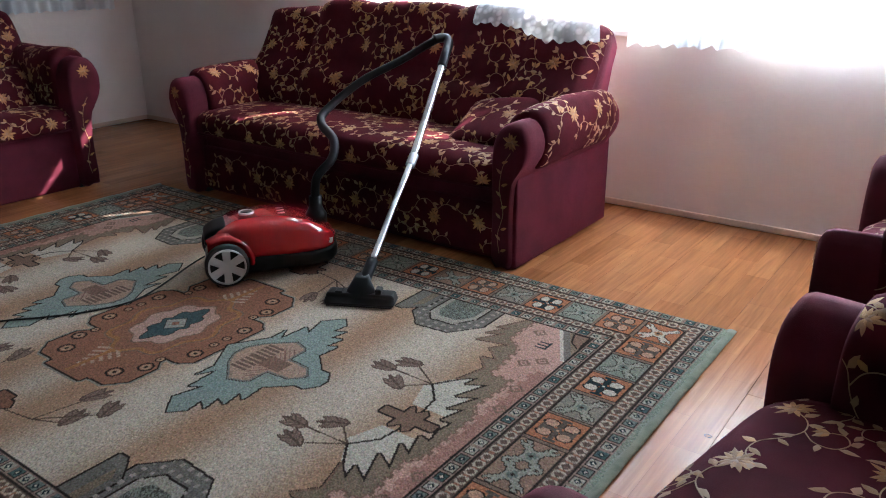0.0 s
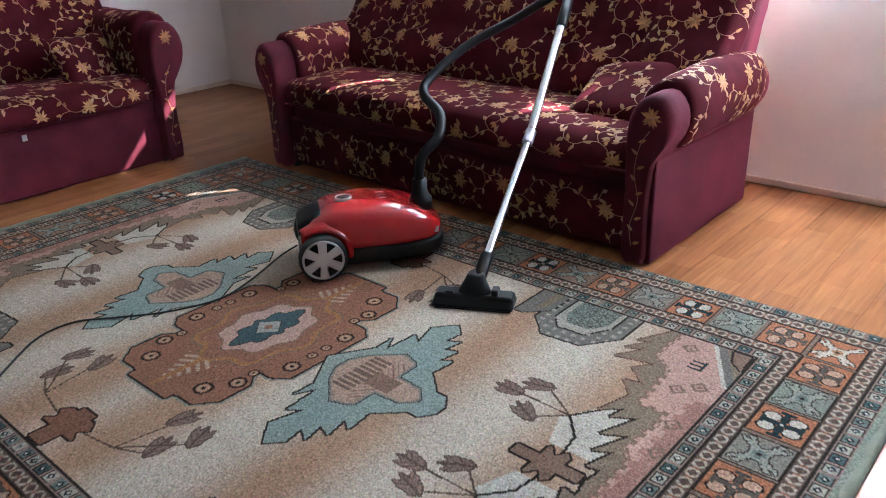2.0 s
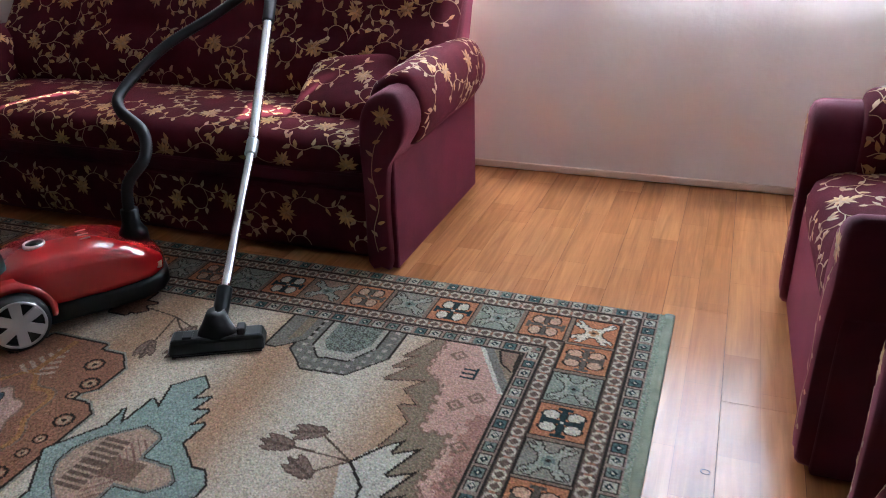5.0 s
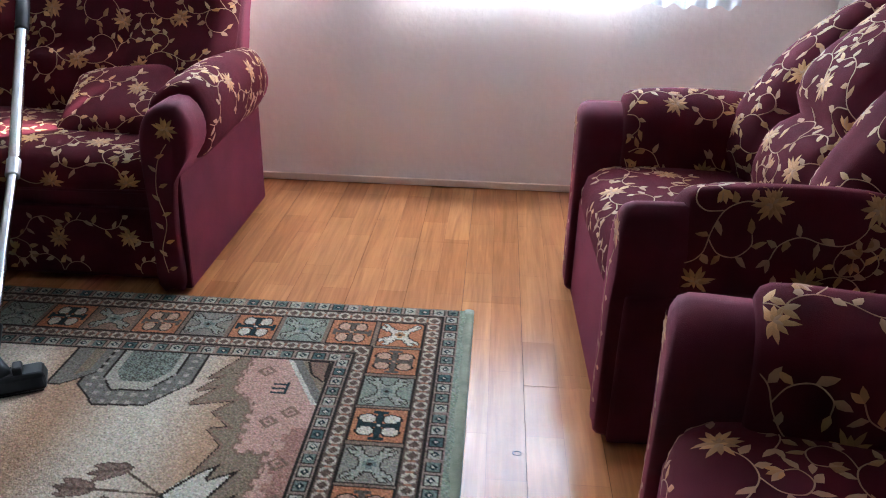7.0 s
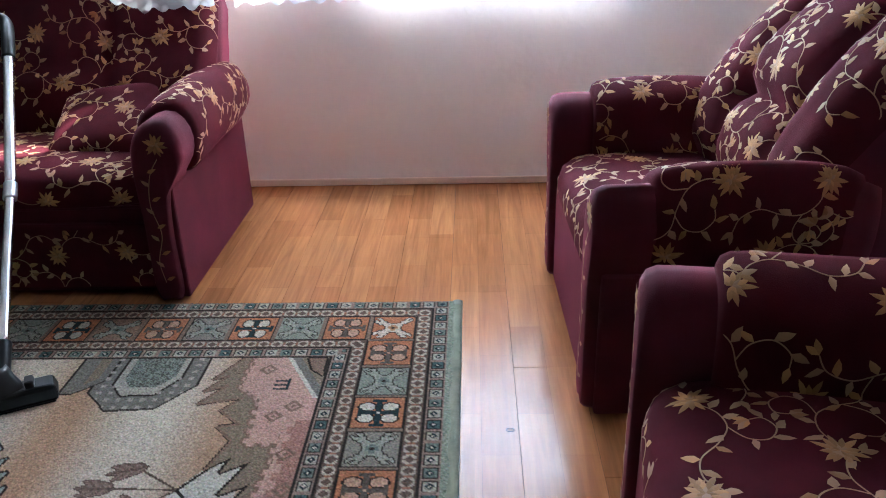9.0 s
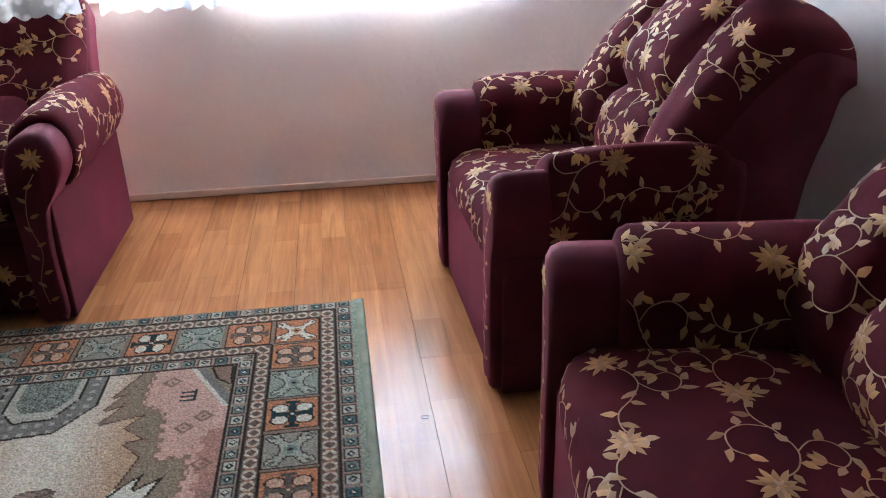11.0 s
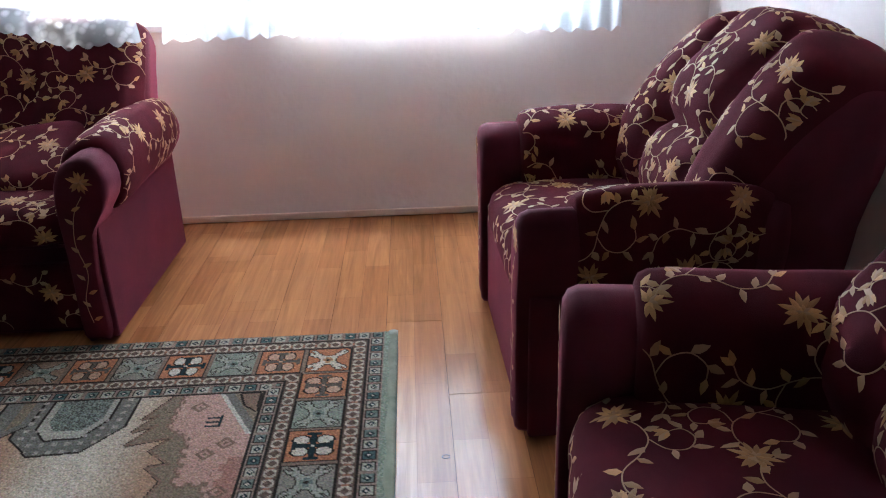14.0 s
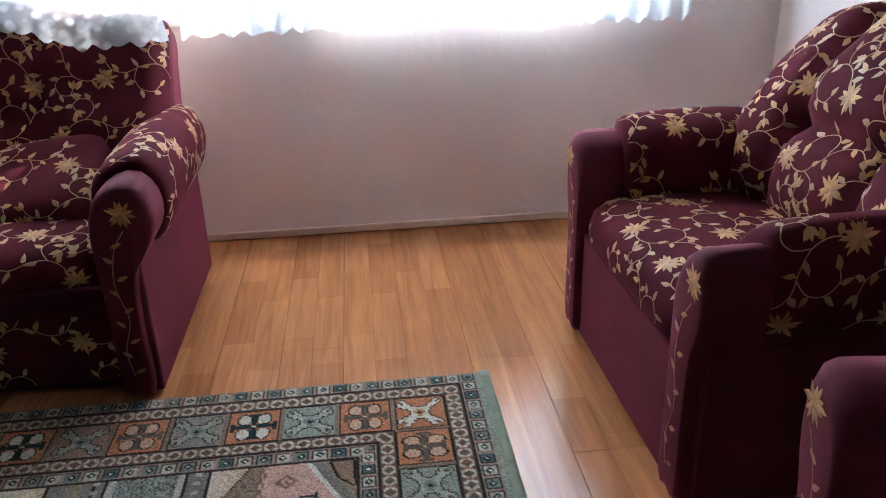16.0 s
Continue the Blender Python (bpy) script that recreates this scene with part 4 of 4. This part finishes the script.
def build_carpet():
    q = carpet_colours()
    half = np.concatenate([q, q[-2::-1]], 0)
    full = np.concatenate([half, half[:, -2::-1]], 1)
    nu, nv = full.shape[:2]
    rng = np.random.default_rng(4)
    full = full * (1 + 0.17 * rng.standard_normal((nu, nv, 1))) * (1 + 0.05 * rng.standard_normal((nu, nv, 3)))
    wave = np.cumsum(rng.standard_normal(nu))
    wave = np.convolve(wave - np.linspace(wave[0], wave[-1], nu), np.ones(9) / 9, "same")
    full *= 1 + 0.05 * (wave / (np.abs(wave).max() + 1e-9))[:, None, None]
    full = np.clip(full, 0.01, 0.9)
    i, j = np.meshgrid(np.arange(nu), np.arange(nv), indexing="ij")
    co = np.zeros((nu, nv, 3))
    co[..., 0], co[..., 1] = -i * KNOT, -j * KNOT
    co[..., 2] = CARPET_TOP + 0.0006 * rng.standard_normal((nu, nv)) + 0.0012 * np.sin(3.1 * co[..., 0]) * np.sin(2.7 * co[..., 1])
    co[0, :, 2] = co[-1, :, 2] = co[:, 0, 2] = co[:, -1, 2] = 0.003
    ob = tagged(new("carpet"), "worn oriental wool carpet in rust, cream and blue", "carpet")
    me = bpy.data.meshes.new("knotted_surface")
    me.vertices.add(nu * nv)
    me.vertices.foreach_set("co", co.reshape(-1))
    k = (i[:-1, :-1] * nv + j[:-1, :-1]).reshape(-1)
    quads = np.stack([k, k + 1, k + nv + 1, k + nv], 1)
    quads = quads[:, ::-1]
    me.loops.add(quads.size)
    me.loops.foreach_set("vertex_index", quads.reshape(-1))
    me.polygons.add(len(quads))
    me.polygons.foreach_set("loop_start", np.arange(len(quads)) * 4)
    me.update(calc_edges=True)
    me.polygons.foreach_set("use_smooth", [True] * len(quads))
    col = me.color_attributes.new("wool", "FLOAT_COLOR", "POINT")
    col.data.foreach_set("color", np.concatenate([full.reshape(-1, 3), np.ones((nu * nv, 1))], 1).reshape(-1))
    me.materials.append(WOOL)
    pile = new("knotted_surface", me)
    pile.parent = ob
    if me.polygons[0].normal.z < 0:
        me.flip_normals()
    for x0, x1 in ((-0.001, 0.0), (-CARPET_X, -CARPET_X + 0.001)):
        pts = [((x0 + x1) / 2 + (0.004 if x0 > -1 else -0.004), y, 0.007 + 0.0015 * math.sin(31 * y)) for y in np.linspace(0.004, -CARPET_Y - 0.004, 70)]
        rings = []
        for p in pts:
            rings.append([(p[0] + 0.0165 * math.cos(t) + (-0.0125 if x0 > -1 else 0.0125), p[1], p[2] + 0.0065 * math.sin(t)) for t in np.linspace(0, 2 * math.pi, 10, endpoint=False)])
        loft("end_binding", rings, BINDING, ob, "faded sage green cloth binding")
    return ob


BINDING = material("sage_binding", (0.30, 0.36, 0.28), 0.9, Sheen_Weight=0.2)
_, v = mottle(BINDING, ((0.115, 0.12, 0.072), (0.185, 0.185, 0.120)), 30.0)
relief(BINDING, v, 300, 0.5)
build_carpet()


# ---- vacuum cleaner ----
def spoked_wheel(parent, x, y, z, r, side):
    w = 0.045
    ring = [(r - 0.012, -w / 2), (r, -w / 2 + 0.008), (r, w / 2 - 0.008), (r - 0.012, w / 2), (r - 0.02, w / 2), (r - 0.02, -w / 2)]
    rings = [[(x + a * math.cos(t), y + b, z + a * math.sin(t)) for a, b in ring] for t in np.linspace(0, 2 * math.pi, 37)]
    wheel = loft("wheel", rings, RUBBER, parent, caps=False)
    face = y + side * (w / 2 - 0.004)
    bm = bmesh.new()
    bmesh.ops.create_cone(bm, cap_ends=True, segments=32, radius1=r - 0.018, radius2=r - 0.018, depth=0.02, matrix=Matrix.Translation((x, face - side * 0.014, z)) @ pose(0, 0, 0, 90))
    part("hub_disc", bm, BLACK, wheel)
    rim = [[(x + a * math.cos(t), face + b, z + a * math.sin(t)) for a, b in ((r - 0.011, 0), (r - 0.011, side * 0.005), (r - 0.019, side * 0.005), (r - 0.019, 0))] for t in np.linspace(0, 2 * math.pi, 37)]
    loft("rim", rim, SILVER, wheel, caps=False)
    for k in range(6):
        a = k * math.pi / 3 + math.pi / 6
        bm = bmesh.new()
        box(bm, 0.0, r - 0.018, -0.3 * 0.043, 0.3 * 0.043, -0.003, 0.004, 0.002)
        for vert in bm.verts:
            if vert.co.x > r * 0.5:
                vert.co.y *= 1.25
        bm.transform(Matrix.Translation((x, face + side * 0.002, z)) @ pose(0, 0, 0, 90) @ pose(0, 0, 0, 0, 0, math.degrees(a)))
        part("spoke", bm, SILVER, wheel)
    return wheel


def vacuum_cleaner():
    ob = thing("vacuum_cleaner", pose(-1.868, -0.575, 0.012, 0, 0, 54.2) @ Matrix.Scale(1.05, 4), "red canister vacuum cleaner with black hose on the carpet", "vacuum cleaner")
    # black undertray
    def hull(stations, m=28):
        rings = []
        for x, half, z0, z1, sq in stations:
            ring = []
            for t in np.linspace(0, 2 * math.pi, m, endpoint=False):
                c, s = math.cos(t), math.sin(t)
                ring.append((x, half * math.copysign(abs(c) ** sq, c), (z0 + z1) / 2 + (z1 - z0) / 2 * math.copysign(abs(s) ** sq, s)))
            rings.append(ring)
        return rings
    loft("undertray", hull([(-0.205, 0.07, 0.05, 0.09, 0.5), (-0.19, 0.11, 0.035, 0.10, 0.4), (-0.1, 0.135, 0.03, 0.105, 0.35), (0.1, 0.14, 0.03, 0.10, 0.35), (0.22, 0.135, 0.03, 0.095, 0.35), (0.285, 0.115, 0.032, 0.10, 0.4), (0.315, 0.08, 0.04, 0.105, 0.5), (0.325, 0.04, 0.055, 0.095, 0.6)]), BLACK, ob)
    loft("body", hull([(-0.20, 0.06, 0.10, 0.15, 0.6), (-0.19, 0.10, 0.09, 0.175, 0.55), (-0.15, 0.125, 0.08, 0.205, 0.5), (-0.08, 0.135, 0.075, 0.236, 0.5), (0.02, 0.14, 0.072, 0.246, 0.5), (0.12, 0.14, 0.072, 0.236, 0.5), (0.2, 0.135, 0.075, 0.216, 0.5), (0.26, 0.12, 0.08, 0.185, 0.5), (0.3, 0.09, 0.085, 0.16, 0.55), (0.318, 0.05, 0.095, 0.135, 0.6)]), RED, ob)
    loft("rear_grille", hull([(-0.205, 0.045, 0.135, 0.172, 0.6), (-0.2, 0.07, 0.135, 0.19, 0.5), (-0.165, 0.085, 0.15, 0.209, 0.45), (-0.12, 0.08, 0.17, 0.221, 0.45), (-0.115, 0.06, 0.18, 0.218, 0.5)]), BLACK, ob)
    bm = bmesh.new()
    bmesh.ops.create_cone(bm, cap_ends=True, segments=24, radius1=0.026, radius2=0.024, depth=0.012, matrix=Matrix.Translation((-0.03, 0.0, 0.2405)))
    part("power_button", bm, BLACK, ob, "black round button", True)
    rings = [[(-0.03 + a * math.cos(t), a * math.sin(t), 0.239 + b) for a, b in ((0.024, 0), (0.025, 0.010), (0.030, 0.010), (0.032, 0))] for t in np.linspace(0, 2 * math.pi, 25)]
    loft("button_ring", rings, SILVER, ob, caps=False)
    for y in (-0.035, 0.0, 0.035):
        boxed("lid_mark", (0.09, 0.12, y - 0.003, y + 0.003, 0.2385, 0.2405), SILVER, ob, bevel=0.0005)
    # bright front badge
    bm = box(bmesh.new(), -0.026, 0.026, -0.003, 0.003, -0.012, 0.012, 0.003)
    bm.transform(Matrix.Translation((0.275, -0.104, 0.125)) @ pose(0, 0, 0, 0, 12, 32))
    part("front_badge", bm, SILVER, ob)
    for sy in (-1, 1):
        wheel = spoked_wheel(ob, -0.13, sy * 0.148, 0.084, 0.084, sy)
        if sy < 0:
            arch = [[(-0.13 + a * math.cos(t), sy * b, 0.084 + a * math.sin(t)) for a, b in ((0.089, 0.115), (0.091, 0.144), (0.104, 0.142), (0.122, 0.118))] for t in np.linspace(-0.15, math.pi - 0.95, 20)]
            loft("wheel_arch", arch, RED, ob)
    bm = bmesh.new()
    bmesh.ops.create_uvsphere(bm, u_segments=14, v_segments=8, radius=0.028, matrix=Matrix.Translation((0.24, 0, 0.028)))
    part("castor", bm, BLACK, ob, smooth=True)
    # hose socket
    rings = [[(0.25 + a * math.cos(t) + lean, a * math.sin(t), z) for t in np.linspace(0, 2 * math.pi, 20, endpoint=False)] for a, z, lean in ((0.045, 0.175, 0), (0.044, 0.212, 0), (0.036, 0.222, 0), (0.028, 0.24, 0.0), (0.027, 0.285, 0.002))]
    loft("hose_socket", rings, BLACK, ob)
    inv = ob.matrix_world.inverted()
    W = lambda pts: [tuple(inv @ Vector(p)) for p in pts]
    s0 = ob.matrix_world @ Vector((0.25, 0, 0.265))
    tube("hose", W(HOSE(s0)), 0.0170, BLACK, ob, "ribbed black flexible hose", 12, 0.0022, 260)
    return ob


TUBE_FOOT, TUBE_JOINT, TUBE_TOP, GRIP_END = Vector((-1.275, -0.545, 0.095)), Vector((-1.449, -0.008, 0.447)), Vector((-1.597, 0.417, 0.795)), Vector((-1.65, 0.55, 0.888))


def HOSE(s0):
    return [tuple(s0), tuple(s0 + Vector((0.0, 0.02, 0.10))), (-1.69, -0.27, 0.46), (-1.75, -0.19, 0.52), (-1.93, -0.08, 0.555), (-1.985, 0.02, 0.60), (-1.94, 0.22, 0.71), (-1.83, 0.40, 0.80), (-1.74, 0.49, 0.87), tuple(GRIP_END + Vector((-0.05, -0.03, 0.008)))]


def floor_wand():
    """Steel tube, grip and floor nozzle, propped against the sofa."""
    ob = thing("vacuum_wand", pose(-1.262, -0.59, 0.012, 0, 0, 27), "steel vacuum tube with black floor nozzle leaning on the sofa", "vacuum wand")
    inv = ob.matrix_world.inverted()
    L = lambda p: tuple(inv @ Vector(p))
    head = bmesh.new()
    box(head, -0.14, 0.14, -0.05, 0.045, 0.0, 0.045, 0.014, 3)
    for vert in head.verts:
        if vert.co.z > 0.03:
            vert.co.y = vert.co.y * 0.72 + 0.006
            vert.co.x *= 0.97
    part("nozzle", head, BLACK, ob, smooth=False)
    boxed("brush_strip", (-0.13, 0.13, -0.045, 0.04, -0.004, 0.004), RUBBER, ob)
    neck = [[(a * math.cos(t), y + b * 0.9 * math.sin(t), z + 0.25 * b * math.sin(t)) for t in np.linspace(0, 2 * math.pi, 18, endpoint=False)] for a, b, y, z in ((0.062, 0.035, 0.0, 0.035), (0.055, 0.034, 0.004, 0.055), (0.042, 0.032, 0.012, 0.075), (0.028, 0.028, 0.03, 0.10))]
    loft("swivel_neck", neck, BLACK, ob)
    boxed("pedal", (0.06, 0.085, -0.022, 0.022, 0.04, 0.066), BLACK, ob, bevel=0.006)
    boxed("pedal", (-0.10, -0.07, -0.02, 0.02, 0.04, 0.05), BLACK, ob, bevel=0.004)
    foot, joint, top, end = TUBE_FOOT, TUBE_JOINT, TUBE_TOP, GRIP_END
    ax = (joint - foot).normalized()
    tube("collar", [L(foot - ax * 0.03), L(foot + ax * 0.02), L(foot + ax * 0.09)], 0.0235, BLACK, ob, sides=16)
    tube("lower_tube", [L(foot + ax * 0.085), L(foot.lerp(joint, 0.5)), L(joint)], 0.0155, STEEL, ob, sides=18)
    bx = (top - joint).normalized()
    tube("clamp", [L(joint - ax * 0.05), L(joint - ax * 0.012), L(joint + bx * 0.012)], 0.021, SILVER, ob, "grey tube clamp", sides=18)
    tube("upper_tube", [L(joint), L(joint.lerp(top, 0.5)), L(top)], 0.0185, STEEL, ob, sides=18)
    tube("grip", [L(top - bx * 0.02), L(top + bx * 0.06), L(end - Vector((0, 0.01, 0.01))), L(end + Vector((-0.03, 0.0, 0.012))), L(end + Vector((-0.06, -0.05, 0.006)))], 0.0225, BLACK, ob, sides=16)
    return ob


vacuum_cleaner()
floor_wand()
cord = thing("power_cord", Matrix(), "thin black power cord trailing over the carpet", "cable")
tube("cable", [(-2.07, -0.70, 0.06), (-2.10, -0.76, 0.03), (-2.03, -0.97, 0.017), (-2.00, -1.12, 0.016), (-2.06, -1.28, 0.016), (-2.16, -1.41, 0.016), (-2.25, -1.52, 0.016), (-2.24, -1.65, 0.016), (-2.12, -1.80, 0.016), (-1.98, -1.95, 0.016), (-1.95, -2.08, 0.016), (-2.06, -2.22, 0.016), (-2.25, -2.38, 0.006), (-2.6, -2.7, 0.005)], 0.0036, RUBBER, cord, sides=6, steps=120)

# ---- laminate boards ----
floor = tagged(boxed("floor", (XW - 0.2, XE + 0.2, YS - 0.2, YN + 0.24, -0.12, -0.009), DARK_FOOT), kind="structure")
BW, BL = 0.195, 1.29


def board_mesh(x0, x1, y0, y1):
    bm = box(bmesh.new(), 0.0004, x1 - x0 - 0.0004, 0.0004, y1 - y0 - 0.0004, -0.009, 0.0)
    top = [e for e in bm.edges if all(vv.co.z > -0.001 for vv in e.verts)]
    bmesh.ops.bevel(bm, geom=top, offset=0.0005, segments=1, affect="EDGES")
    me = bpy.data.meshes.new("floor_board")
    bm.to_mesh(me)
    bm.free()
    me.materials.append(LAMINATE)
    return me


shared = {}
k0 = int(math.floor((XW + 0.23) / BW))
for k in range(k0, int((XE + 0.23) / BW) + 1):
    xa, xb = max(XW, -0.23 + k * BW), min(XE, -0.23 + (k + 1) * BW)
    y = YS - ((k * 0.37) % 1) * BL
    while y < YN:
        ya, yb = max(YS, y), min(YN, y + BL)
        if yb - ya > 0.02 and xb - xa > 0.01:
            key = (round(xb - xa, 3), round(yb - ya, 3))
            if key not in shared:
                shared[key] = board_mesh(xa, xb, ya, yb)
            b = new("floor_board", shared[key])
            b.location, b.parent = (xa, ya, 0), floor
        y += BL

rings = [[(0.138 + a * math.cos(t) * 1.1, -0.69 + a * math.sin(t) * 0.8, 0.0003 + h) for a, h in ((0.0105, 0), (0.0105, 0.0006), (0.0085, 0.0006), (0.0085, 0))] for t in np.linspace(0.2, 5.9, 22)]
loft("scuff_mark", rings, DARK_FOOT, floor)
